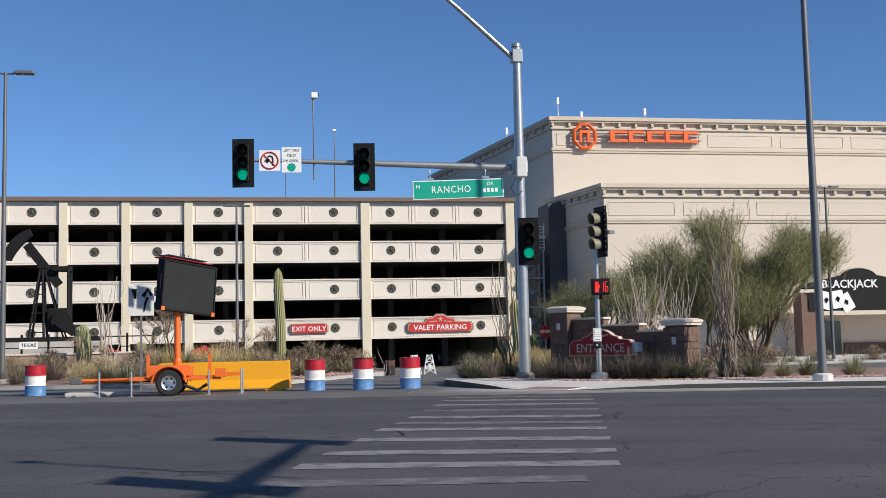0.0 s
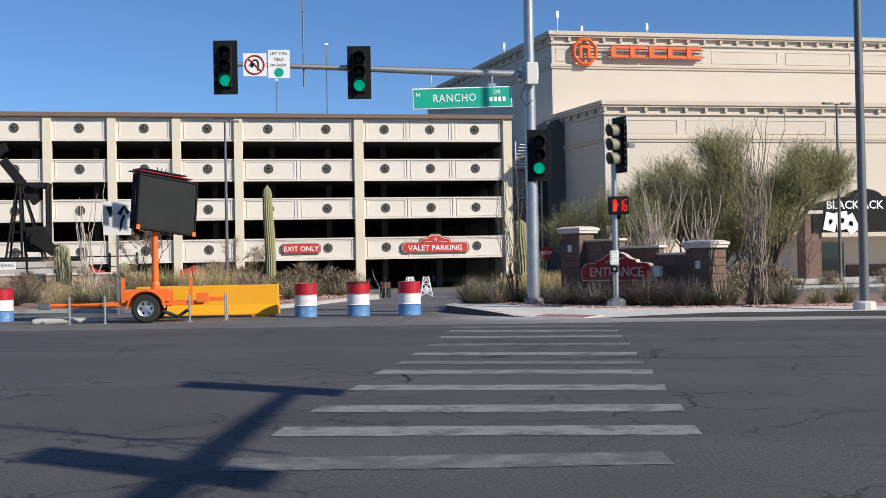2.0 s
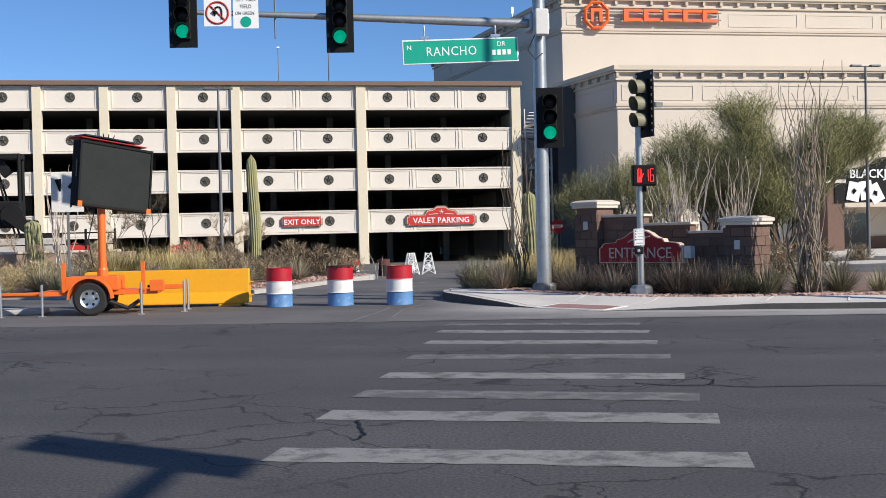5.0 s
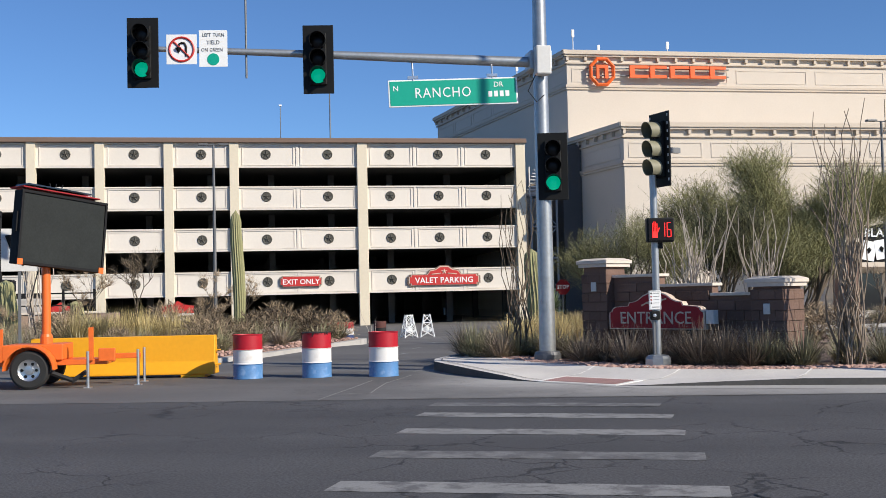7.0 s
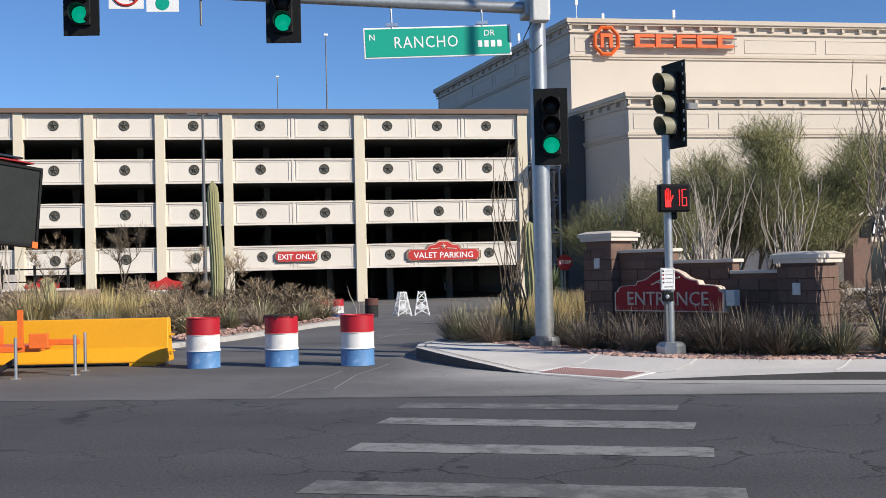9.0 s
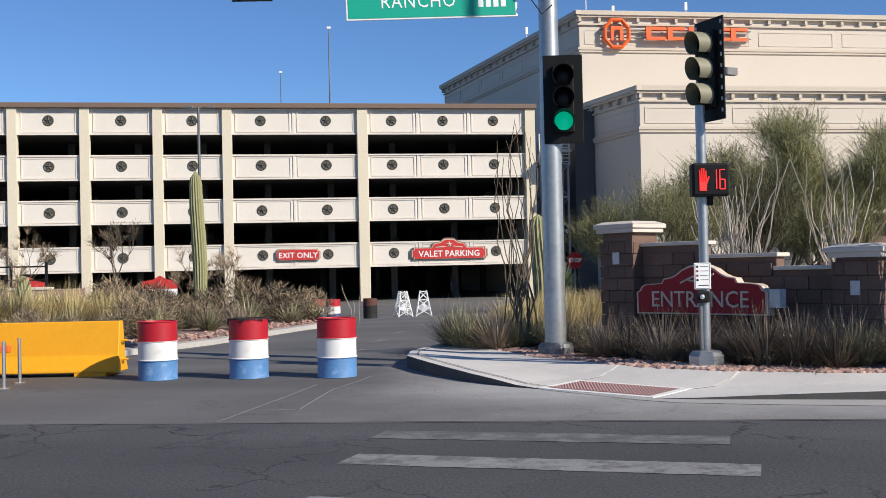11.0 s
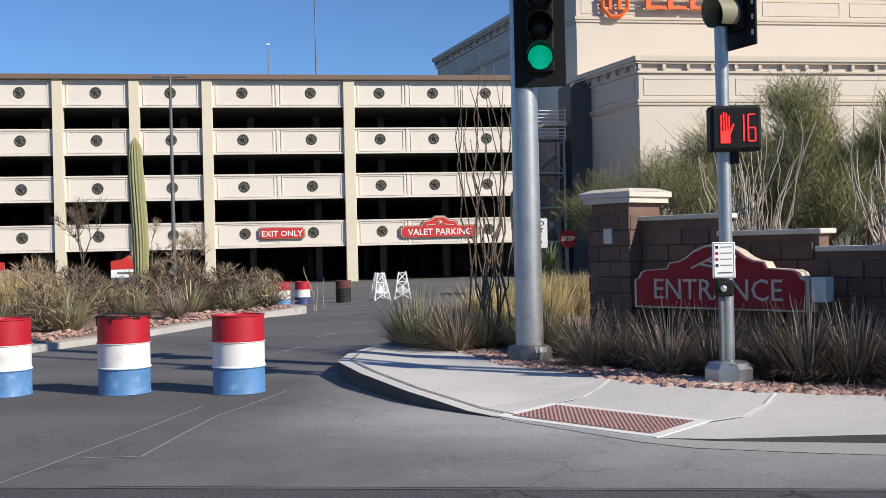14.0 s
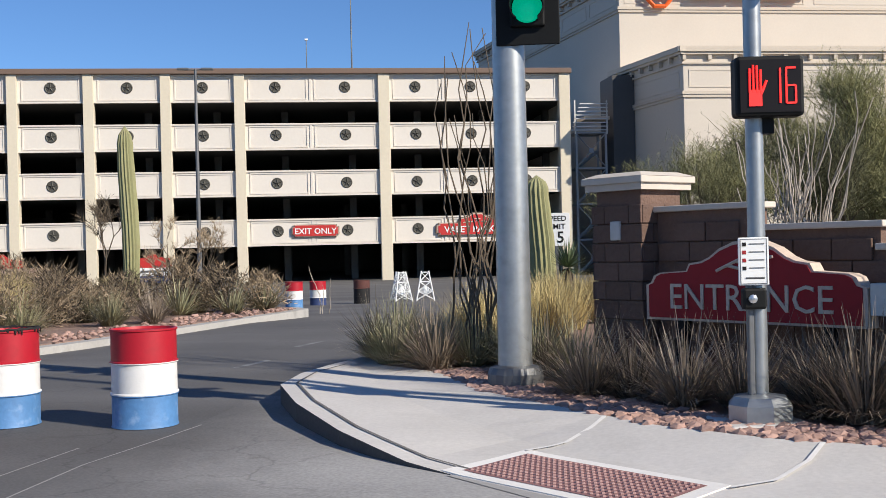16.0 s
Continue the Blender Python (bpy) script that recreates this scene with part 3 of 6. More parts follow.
cornice_run(cinema, (30.75, 96.5), (119, 96.5), LOW, 2.1, 11)
cornice_run(cinema, (28.75, 108.5), (30.75, 96.5), LOW, 1.6, 1)
# pier coloured dark in place of the deep shadow beside the garage
part("corner_pier", bx(27.4, 29.3, 104.9, 108.9, -0.3, LOW - 0.9), PIER_SHADE, cinema, "corner pier with the gap's shade in its colour")
part("door", bx(26.9, 27.0, 126, 128, 15, 18.6), GLASS_DARK, cinema)
part("roof_edge", bx(25.2, 27.5, 106.0, 108.8, 13.4, 13.7), STUCCO_TRIM, cinema)

# orange sign: ring emblem and a row of five plain open blocks
e = thing("cinema_sign", pose(0, 108.15, -.13), "orange raised sign with a ring emblem on the cream frieze", "sign")
bm = bmesh.new()
tube(bm, [(32.83 + 1.3 * math.cos(i * math.pi / 4 + math.pi / 8), 0, 24.2 + 1.42 * math.sin(i * math.pi / 4 + math.pi / 8)) for i in range(9)], 0.2, 6)
part("ring", bm, SIGN_ORANGE, e)
part("emblem", slab([(32.2, 23.5), (32.5, 23.5), (32.5, 24.55), (33.1, 24.55), (33.1, 23.5), (33.45, 23.5), (33.45, 24.9), (32.2, 24.9)], -0.15, 0.1), SIGN_ORANGE, e)
for i, w in enumerate((2.0, 1.8, 2.05, 2.1, 1.75)):
    x = 35.75 + i * 2.18
    k = .3
    part("raised_block", slab([(x, 23.6), (x + w, 23.6), (x + w, 23.6 + k), (x + .5, 23.6 + k), (x + .5, 24.87 - k), (x + w, 24.87 - k), (x + w, 24.87), (x, 24.87)], -0.25, 0.1), SIGN_ORANGE, e)
part("mounting_rail", bx(31.2, 46.7, 0.1, 0.3, 23.8, 23.9), GREY_STEEL, e)
part("mounting_rail", bx(31.2, 46.7, 0.1, 0.3, 24.55, 24.65), GREY_STEEL, e)


# ---- signal poles ----
IRON_GREY = GREY_STEEL


def signal_head(name, m, label, green=True, plate=True, olive=False):
    """Three-lens traffic signal with visors, facing -y, about its middle."""
    e = thing(name, m, label, "traffic light")
    part("housing", bx(-.17, .17, 0.0, .2, -.53, .53, bevel=0.02), BLACK, e)
    part("bracket", bx(-.05, .05, .19, .5, -.05, .05), IRON_GREY, e)
    if plate:
        # pale slots along the plate of the turned head only
        part("backplate", bx(-.31, .31, 0.06, .085, -.70, .70, bevel=0.008), BLACK, e)
        bm = bmesh.new()
        for sx in ((-1, 1) if olive else ()):
            for i in range(9):
                box(bm, sx * .27 - .015, sx * .27 + .015, .052, .059, -.6 + i * .15, -.55 + i * .15)
        if olive:
            tagged(part("louvre", bm, BOX_GREY, e), kind="stuff")
    for i, z in enumerate((.35, 0, -.35)):
        lens = part("lens", lathe([(.148, 0), (.14, .03), (.1, .05), (.02, .06)], 24), LENS_GREEN if (green and i == 2) else LENS_DARK, e, "lit green lens" if (green and i == 2) else "dark lens", smooth=True)
        lens.matrix_basis = pose(0, 0.0, z, 90)
        bm = bmesh.new()
        seg = 20
        inn, out = [], []
        for j in range(seg + 1):
            t = math.radians(-50 + 280 * j / seg)
            deep = -0.26 + 0.05 * (1 - math.sin(t)) * .8
            inn.append((bm.verts.new((.157 * math.cos(t), 0, z + .157 * math.sin(t))), bm.verts.new((.157 * math.cos(t), deep, z + .157 * math.sin(t)))))
            out.append((bm.verts.new((.165 * math.cos(t), 0, z + .165 * math.sin(t))), bm.verts.new((.165 * math.cos(t), deep, z + .165 * math.sin(t)))))
        for j in range(seg):
            bm.faces.new((inn[j][0], inn[j + 1][0], inn[j + 1][1], inn[j][1]))
            bm.faces.new((out[j][1], out[j + 1][1], out[j + 1][0], out[j][0]))
            bm.faces.new((inn[j][1], inn[j + 1][1], out[j + 1][1], out[j][1]))
        part("visor", bm, VISOR_OLIVE if olive else BLACK, e, smooth=True)
    return e


PX, PY = 2.47, 22.3
mast = thing("signal_mast", pose(PX, PY, 0.15), "galvanised steel signal mast with a long arm", "signal mast")
part("base_plate", lathe([(.27, 0), (.28, .02), (.28, .14), (.25, .2), (.18, .22)], 20), GREY_STEEL, mast, "grey base shroud")
part("pole", tb([(0, 0, .1), (0, 0, 3), (0, 0, 6.5), (.02, 0, 9.98)], [.172, .163, .148, .12], 20), GALV, mast, smooth=True)
part("pole_cap", lathe([(.14, 9.94), (.14, 10.03), (.05, 10.08)], 16), GALV, mast)
arm_pts = [(-.1, 0, 6.27), (-2.2, .08, 6.33), (-5.2, .15, 6.41), (-8.15, .2, 6.47)]
part("arm", tb(arm_pts, [.11, .1, .075, .05], 14), GALV, mast, smooth=True)
part("arm_clamp", bx(-.28, .2, -.24, .24, 6.08, 6.48, bevel=0.03), GALV, mast)
part("lamp_arm", tb([(0, 0, 9.53), (-.19, 0, 9.68), (-1.1, -.02, 10.49), (-2.04, -.05, 11.3), (-3.2, -.1, 12.15)], [.08, .075, .07, .06, .05], 10), GALV, mast, smooth=True)
part("lamp_clamp", bx(-.16, .16, -.16, .16, 9.45, 9.86, bevel=0.03), GALV, mast)
part("control_box", bx(-.2, .12, -.46, -.2, 5.94, 6.54, bevel=0.03), BOX_GREY, mast, "pale grey metal box")
part("cable", tb([(-.18, -.3, 5.96), (-.34, -.25, 5.62), (-.15, -.2, 5.4), (.02, -.2, 5.55)], .012, 6), RUBBER, mast)

TURN = -14.0
signal_head("traffic_light", pose(-5.65, 22.32, 6.51, 0, 0, TURN + 6), "black traffic light with a lit green lens on the mast arm")
signal_head("traffic_light", pose(-2.19, 22.22, 6.41, 0, 0, TURN + 6), "black traffic light with a lit green lens on the mast arm")
signal_head("traffic_light", pose(2.61, 22.02, 4.2, 0, 0, TURN), "black traffic light with a lit green lens on the mast pole")

# signs on the arm
e = thing("turn_sign", pose(-4.89, 22.4, 6.595, 0, 0, -6), "white square no U-turn sign with a red ring", "road sign")
part("board", bx(-.3, .3, 0, .006, -.3, .3, bevel=0.002), SIGN_WHITE, e)
bm = bmesh.new()
tube(bm, [(.24 * math.cos(i * math.pi / 14), -.004, .24 * math.sin(i * math.pi / 14)) for i in range(29)], .022, 6)
tube(bm, [(-.17, -.005, .17), (.17, -.005, -.17)], .02, 6)
part("red_ring", bm, SIGN_RED_BRIGHT, e)
bm = bmesh.new()
tube(bm, [(.09, -.002, -.14), (.09, -.002, .06), (.06, -.002, .12), (0, -.002, .13), (-.05, -.002, .1), (-.06, -.002, .03)], .022, 6)
tube(bm, [(-.06, -.002, .03), (-.06, -.002, -.08)], [.07, .004], 6)
part("arrow", bm, BLACK, e)
e = thing("yield_sign", pose(-4.27, 22.38, 6.62, 0, 0, -6), "white yield on green sign with a green disc", "road sign")
part("board", bx(-.28, .28, 0, .006, -.37, .37, bevel=0.002), SIGN_WHITE, e)
for txt, x, z, s in (("LEFT", -.13, .27, .1), ("TURN", .11, .27, .1), ("YIELD", 0, .12, .12), ("ON", -.17, -.03, .1), ("GREEN", .06, -.03, .1)):
    lettering("lettering", txt, s, GREY_STEEL, e, pose(x, -.004, z) @ Matrix.Diagonal((.85, 1, 1, 1)), 0.002, bold=-.004)
disc = part("green_disc", lathe([(.12, 0), (.12, .006), (.02, .007)], 24), SIGN_GREEN, e)
disc.matrix_basis = pose(0, 0, -.22, 90)
e = thing("street_sign", pose(.6, 22.3, 5.775, 0, -1.8, -3), "long green street name sign with white letters", "street sign")
part("border", bx(-1.355, 1.355, 0, .03, -.282, .282, bevel=0.01), SIGN_WHITE, e)
part("panel", bx(-1.32, 1.32, -.006, -.0005, -.252, .252), SIGN_GREEN, e)
lettering("lettering", "RANCHO", .3, SIGN_WHITE, e, pose(-.22, -.008, -.01) @ Matrix.Diagonal((.86, 1, 1, 1)), 0.002, bold=0.0, spacing=1.12)
lettering("lettering", "N", .15, SIGN_WHITE, e, pose(-1.2, -.008, .1), 0.002)
lettering("lettering", "DR", .155, SIGN_WHITE, e, pose(.95, -.008, .13), 0.002, bold=0.0)
bm = bmesh.new()
for i in range(4):
    box(bm, .73 + i * .12, .81 + i * .12, -.01, -.0065, -.12, 0)
part("block_bars", bm, SIGN_WHITE, e)
for x in (-.83, .83):
    part("hanger", tb([(x, .01, .26), (x, .01, .5), (x, .06, .68)], .02, 6), CHROME, e)
    part("bracket", bx(x - .11, x + .11, -.01, .05, .3, .36), CHROME, e)
e = thing("camera_pole", pose(-3.62, 22.5, 6.3), "thin steel pole with a white traffic camera on the arm", "traffic camera")
part("pole", tb([(0, 0, -.25), (0, 0, 2.2)], .022, 8), GREY_STEEL, e)
part("camera_body", bx(-.07, .13, -.1, .1, 2.15, 2.32, bevel=0.03), SIGN_WHITE, e)
part("sun_hood", bx(.02, .16, -.09, .09, 2.2, 2.3, bevel=0.02), BLACK, e)

# pedestrian signal post
QX, QY = 3.81, 19.5
post = thing("pedestrian_post", pose(QX, QY, 0.17), "galvanised pedestrian signal post on a concrete foot", "signal post")
part("foot", bx(-.34, .3, -.3, .3, -.12, .02, bevel=0.02), CONCRETE, post, "square concrete foot")
part("base", lathe([(.25, .02), (.25, .14), (.2, .2), (.07, .22)], 8), GALV, post, "cast aluminium base")
part("pole", tb([(0, 0, .1), (0, 0, 3.55)], .066, 16), GALV, post, smooth=True)
part("conduit", bx(-.1, -.055, -.06, .0, .2, 1.25, bevel=0.01), GREY_STEEL, post)
signal_head("side_traffic_light", pose(QX + .09, QY - .02, 4.2, 0, 0, -76), "black traffic light with faded olive visors turned to the cross street", green=False, olive=True)
head = thing("pedestrian_signal", pose(QX + .06, QY - .15, 2.69, 0, 0, -8), "black pedestrian signal showing a lit red palm and number", "pedestrian signal")
part("housing", bx(-.255, .255, -.04, .14, -.225, .225, bevel=0.03), BLACK, head)
part("screen", bx(-.225, .225, -.046, -.041, -.195, .195), LENS_DARK, head)
bm = bmesh.new()
for i, (fx, fz, l) in enumerate(((-.155, .04, .11), (-.128, .05, .125), (-.1, .05, .12), (-.073, .04, .1))):
    tube(bm, [(fx, -.05, -.05), (fx, -.05, fz + l - .02)], .0095, 5)
tube(bm, [(-.07, -.05, -.06), (-.03, -.05, .04)], .011, 5)
box(bm, -.162, -.066, -.056, -.044, -.15, -.03)
part("palm_symbol", bm, LED_RED, head)
bm = bmesh.new()


def seg_digit(bm, x, on):
    """Seven-segment digit of lit bars."""
    w, h, t = .07, .13, .007
    bars = {"a": (x, x + w, h - t, h + t), "g": (x, x + w, -t, t), "d": (x, x + w, -h - t, -h + t), "f": (x - t, x + t, 0, h), "b": (x + w - t, x + w + t, 0, h),
            "e": (x - t, x + t, -h, 0), "c": (x + w - t, x + w + t, -h, 0)}
    for c in on:
        q = bars[c]
        box(bm, q[0], q[1], -.054, -.046, q[2], q[3])


seg_digit(bm, .0, "bc")
seg_digit(bm, .115, "afedcg")
part("digits", bm, LED_RED, head)
part("bracket", bx(-.06, .06, .1, .2, -.34, .1), BLACK, head)
card = thing("button_placard", pose(QX - .065, QY - .09, 1.39, 0, 0, -8), "white crossing instruction placard with a push button", "placard")
part("board", bx(-.115, .115, -.006, .01, -.18, .18, bevel=0.01), SIGN_WHITE, card)
bm = bmesh.new()
for q in ((-.1, .1, .165, .169), (-.1, .1, -.169, -.165), (-.1, -.096, -.165, .165), (.096, .1, -.165, .165)):
    box(bm, q[0], q[1], -.009, -.0065, q[2], q[3])
for z in (.13, .07, .01, -.05):
    box(bm, -.035, .08, -.009, -.0065, z - .004, z + .004)
tube(bm, [(.08, -.008, -.125), (-.06, -.008, -.125)], .007, 4)
part("print_bars", bm, GREY_STEEL, card)
part("button_box", bx(-.09, .09, -.03, .06, -.36, -.2, bevel=0.02), BLACK, card, "dark green push button housing")
for i, z in enumerate((.13, .07, .01, -.05)):
    part("icon", bx(-.084, -.056, -.009, -.0065, z - .016, z + .012), SIGN_RED if i in (1, 2) else IRON, card)
btn = part("button", lathe([(.032, 0), (.032, .02), (.01, .026)], 16), CHROME, card)
btn.matrix_basis = pose(-.02, -.028, -.28, 90)


# ---- barrels ----
def barrel(m, label, cols=(RED, WHITE, BLUE), name="barrel"):
    e = thing(name, m, label, "barrel", "striped barrels")
    r = 0.29
    part("lower_band", lathe([(r - .01, 0), (r + .008, .01), (r, .03), (r, .285), (r + .012, .292), (r + .012, .3)], 32), cols[2], e, smooth=True)
    part("middle_band", lathe([(r + .012, .3), (r + .012, .31), (r, .32), (r, .57), (r + .012, .578), (r + .012, .585)], 32), cols[1], e, smooth=True)
    part("upper_band", lathe([(r + .012, .585), (r + .012, .592), (r, .6), (r, .86), (r + .01, .868), (r + .01, .882), (r - .015, .882), (r - .02, .86), (.02, .855)], 32), cols[0], e, smooth=True)
    return e


barrel(pose(-3.68, 22.4, 0, 0, 0, 20), "red, white and blue striped steel barrel on asphalt")
bb = barrel(pose(-2.33, 22.13, 0, 0, 0, 150), "red, white and blue barrel with burnt tar round its rim")
bm = bmesh.new()
for i in range(40):
    t = random.uniform(0, 6.28)
    l = random.uniform(.01, .05) if random.random() < .8 else random.uniform(.06, .14)
    tube(bm, [(.296 * math.cos(t), .296 * math.sin(t), .885), (.303 * math.cos(t + .02), .303 * math.sin(t + .02), .885 - l)], [.016, .004], 5)
tube(bm, [(.287 * math.cos(i * .1745), .287 * math.sin(i * .1745), .884 + random.uniform(-.006, .012)) for i in range(37)], .016, 5)
part("burnt_rim", bm, SOOT, bb, "black burnt tar drips")
barrel(pose(-1.04, 21.75, 0, 0, 0, 250), "red, white and blue striped steel barrel with scuffed paint")
barrel(pose(-11.6, 24.6, 0, 0, 0, 80), "red, white and blue striped steel barrel on asphalt")
barrel(pose(.15, 48.6, ground_z(48.6), 0, 0, 10), "red, white and blue barrel at the end of the island")
barrel(pose(.97, 51, ground_z(51), 0, 0, 60), "red, white and navy striped barrel in the drive", (RED, WHITE, NAVY))
barrel(pose(2.54, 51.5, ground_z(51.5), 0, 0, 130), "dark brown barrel with white scrawl in the drive", (RUST, SOOT, SOOT))

# ---- yellow barrier and sign trailer ----
e = thing("concrete_barrier", pose(-6.21, 23.88, 0, 0, 0, -11), "yellow painted concrete traffic barrier on the road", "traffic barrier")
prof = [(-.3, .06), (-.3, .1), (-.17, .33), (-.09, .86), (.09, .86), (.17, .33), (.3, .1), (.3, .06)]
bm = bmesh.new()
ends = []
for x in (-1.92, 1.92):
    ends.append([bm.verts.new((x, y, z)) for y, z in prof])
for i in range(len(prof)):
    j = (i + 1) % len(prof)
    bm.faces.new((ends[0][i], ends[0][j], ends[1][j], ends[1][i]))
bm.faces.new(ends[0][::-1])
bm.faces.new(ends[1])
bmesh.ops.recalc_face_normals(bm, faces=bm.faces)
bmesh.ops.bevel(bm, geom=[x for x in bm.edges], offset=0.012, segments=1, affect="EDGES")
part("body", bm, YELLOW, e)
for x in (-1.5, 1.5):
    part("foot", bx(x - .25, x + .25, -.29, .29, 0, .06), YELLOW, e)
part("lifting_hole", tb([(-.4, -.15, .5), (-.4, -.12, .5)], .035, 10), BLACK, e)
for z in (.25, .55):
    part("end_loop", tb([(1.92, -.05, z), (2.0, -.05, z), (2.0, .05, z), (1.92, .05, z)], .014, 6), YELLOW, e)

tr = thing("sign_trailer", pose(-7.62, 22.18, 0, 0, 0, -3), "orange trailer with a raised dark message board", "message trailer")
part("chassis", bx(-1.1, 1.35, -.45, .45, .42, .52, bevel=0.01), ORANGE, tr)
part("deck_box", bx(-.55, .55, -.5, .5, .52, .82, bevel=0.02), ORANGE, tr)
part("tongue", tb([(-1.0, 0, .45), (-2.5, 0, .45)], .055, 6), ORANGE, tr)
part("tongue", tb([(-1.0, -.4, .45), (-2.0, -.04, .45)], .045, 6), ORANGE, tr)
part("tongue", tb([(-1.0, .4, .45), (-2.0, .04, .45)], .045, 6), ORANGE, tr)
part("hitch", bx(-2.7, -2.4, -.08, .08, .36, .52, bevel=0.02), GREY_STEEL, tr)
part("rear_bar", bx(1.35, 1.9, -.06, .06, .5, .6, bevel=0.01), ORANGE, tr)
part("rear_plate", bx(1.2, 1.5, -.52, -.42, .48, .72, bevel=0.01), ORANGE, tr)
for sy in (-1, 1):
    wheel = part("wheel", bmesh.new(), RUBBER, tr)
    bm = lathe([(.2, -.1), (.31, -.105), (.35, -.08), (.36, -.03), (.36, .03), (.35, .08), (.31, .105), (.2, .1)], 32, cap=False)
    bm.to_mesh(wheel.data)
    bm.free()
    wheel.matrix_basis = pose(0, sy * .68, .36, 90)
    part("tyre_tread", lathe([(.361, -.025), (.364, -.02), (.364, .02), (.361, .025)], 32), RUBBER, wheel)
    part("rim", lathe([(.205, -.09), (.205, .09), (.17, .07), (.09, .06), (.08, .1), (.02, .105)] if sy < 0 else [(.02, -.1), (.08, -.1), (.17, -.07), (.205, -.09), (.205, .09)], 24), CHROME, wheel, "bright steel rim")
    for i in range(6):
        t = i * math.pi / 3
        part("rim_hole", tb([(.13 * math.cos(t), .13 * math.sin(t), .05), (.13 * math.cos(t), .13 * math.sin(t), .075)], .03, 8), BLACK, wheel)
    bm = bmesh.new()
    arc = [(.43 * math.cos(math.radians(a)), .36 + .43 * math.sin(math.radians(a))) for a in range(0, 181, 15)]
    o = [(.55, .34), (.43, .36)] + arc + [(-.55, .36), (-.55, .40), (-.5, .55), (-.36, .76), (-.2, .85), (.2, .85), (.38, .76), (.5, .55), (.55, .42)]
    w0 = [bm.verts.new((x, sy * .52, z)) for x, z in arc]
    w1 = [bm.verts.new((x, sy * .84, z)) for x, z in arc]
    for i in range(len(arc) - 1):
        bm.faces.new((w0[i], w0[i + 1], w1[i + 1], w1[i]))
    big = [(.46 * math.cos(math.radians(a)), .36 + .46 * math.sin(math.radians(a))) for a in range(0, 181, 15)]
    v0 = [bm.verts.new((x, sy * .52, z)) for x, z in big]
    v1 = [bm.verts.new((x, sy * .84, z)) for x, z in big]
    for i in range(len(arc) - 1):
        bm.faces.new((v0[i + 1], v0[i], v1[i], v1[i + 1]))
        bm.faces.new((w1[i], w1[i + 1], v1[i + 1], v1[i]))
    part("fender", bm, ORANGE, tr)
for x, y in ((-1.85, -.55), (-1.0, -.62), (1.05, -.75), (1.9, -.35), (1.9, .5)):
    part("jack_leg", tb([(x, y, .02), (x, y, .68)], .028, 8), CHROME, tr, "bright steel jack leg")
    part("jack_foot", bx(x - .07, x + .07, y - .07, y + .07, 0, .02), CHROME, tr)
part("corner_post", bx(-.62, -.54, -.5, -.42, .5, 1.12), ORANGE, tr)
part("corner_post", bx(1.02, 1.1, -.5, -.42, .5, 1.12), ORANGE, tr)
part("leaf_spring", tb([(.35, -.6, .3), (.75, -.6, .14), (1.0, -.6, .3)], .05, 6), RUBBER, tr)
part("mast", tb([(.15, 0, .6), (.15, 0, 2.5)], .085, 12), ORANGE, tr, smooth=True)
part("mast_collar", lathe([(.115, .82), (.115, .95), (.1, 1.0)], 14), ORANGE, tr).location = (.15, 0, 0)
part("chain_cable", tb([(.02, -.1, 2.2), (-.12, -.12, 1.6), (-.02, -.1, 1.0)], .012, 6), RUBBER, tr)
board = part("board_case", bx(-1.03, 1.03, -.0, .26, -.74, .74, bevel=0.02), IRON, tr, "dark metal board case")
board.matrix_basis = pose(.47, .0, 2.95, 0, 5.5, 45) @ Matrix.Diagonal((.91, .91, .94, 1))
part("matrix_face", bx(-.98, .98, -.02, -.001, -.69, .69), MATRIX_BLACK, board, "dark grey matrix display face")
bm = bmesh.new()
for q in ((-1.03, 1.03, .69, .74), (-1.03, 1.03, -.74, -.69), (-1.03, -.98, -.69, .69), (.98, 1.03, -.69, .69)):
    box(bm, q[0], q[1], -.05, -.001, q[2], q[3])
part("face_frame", bm, IRON, board)
part("solar_rack", bx(-1.0, .85, -.02, .5, .79, .82, bevel=0.01), SIGN_RED, board, "rust-red rack with solar panels")
part("solar_panel", bx(-.9, .6, -.05, .45, .85, .88), GLASS_DARK, board)
part("side_hatch", bx(-1.06, -1.031, .05, .2, -.1, .3), IRON, board)
for sx in (-1, 1):
    part("reflector", bx(sx * .97 - .06, sx * .97 + .06, -.055, -.03, -.76, -.64), ORANGE, board)
for i in range(3):
    part("antenna", tb([(-.3 + i * .12, .1, .86), (-.34 + i * .16, .1, .98)], .012, 5), IRON, board)
tagged(part("concrete_nose", bx(-10.5, -8.75, 22.45, 23.2, 0, .13, bevel=0.04), KERB_STONE), "pale low concrete island nose on the asphalt", "kerb", kind="structure")

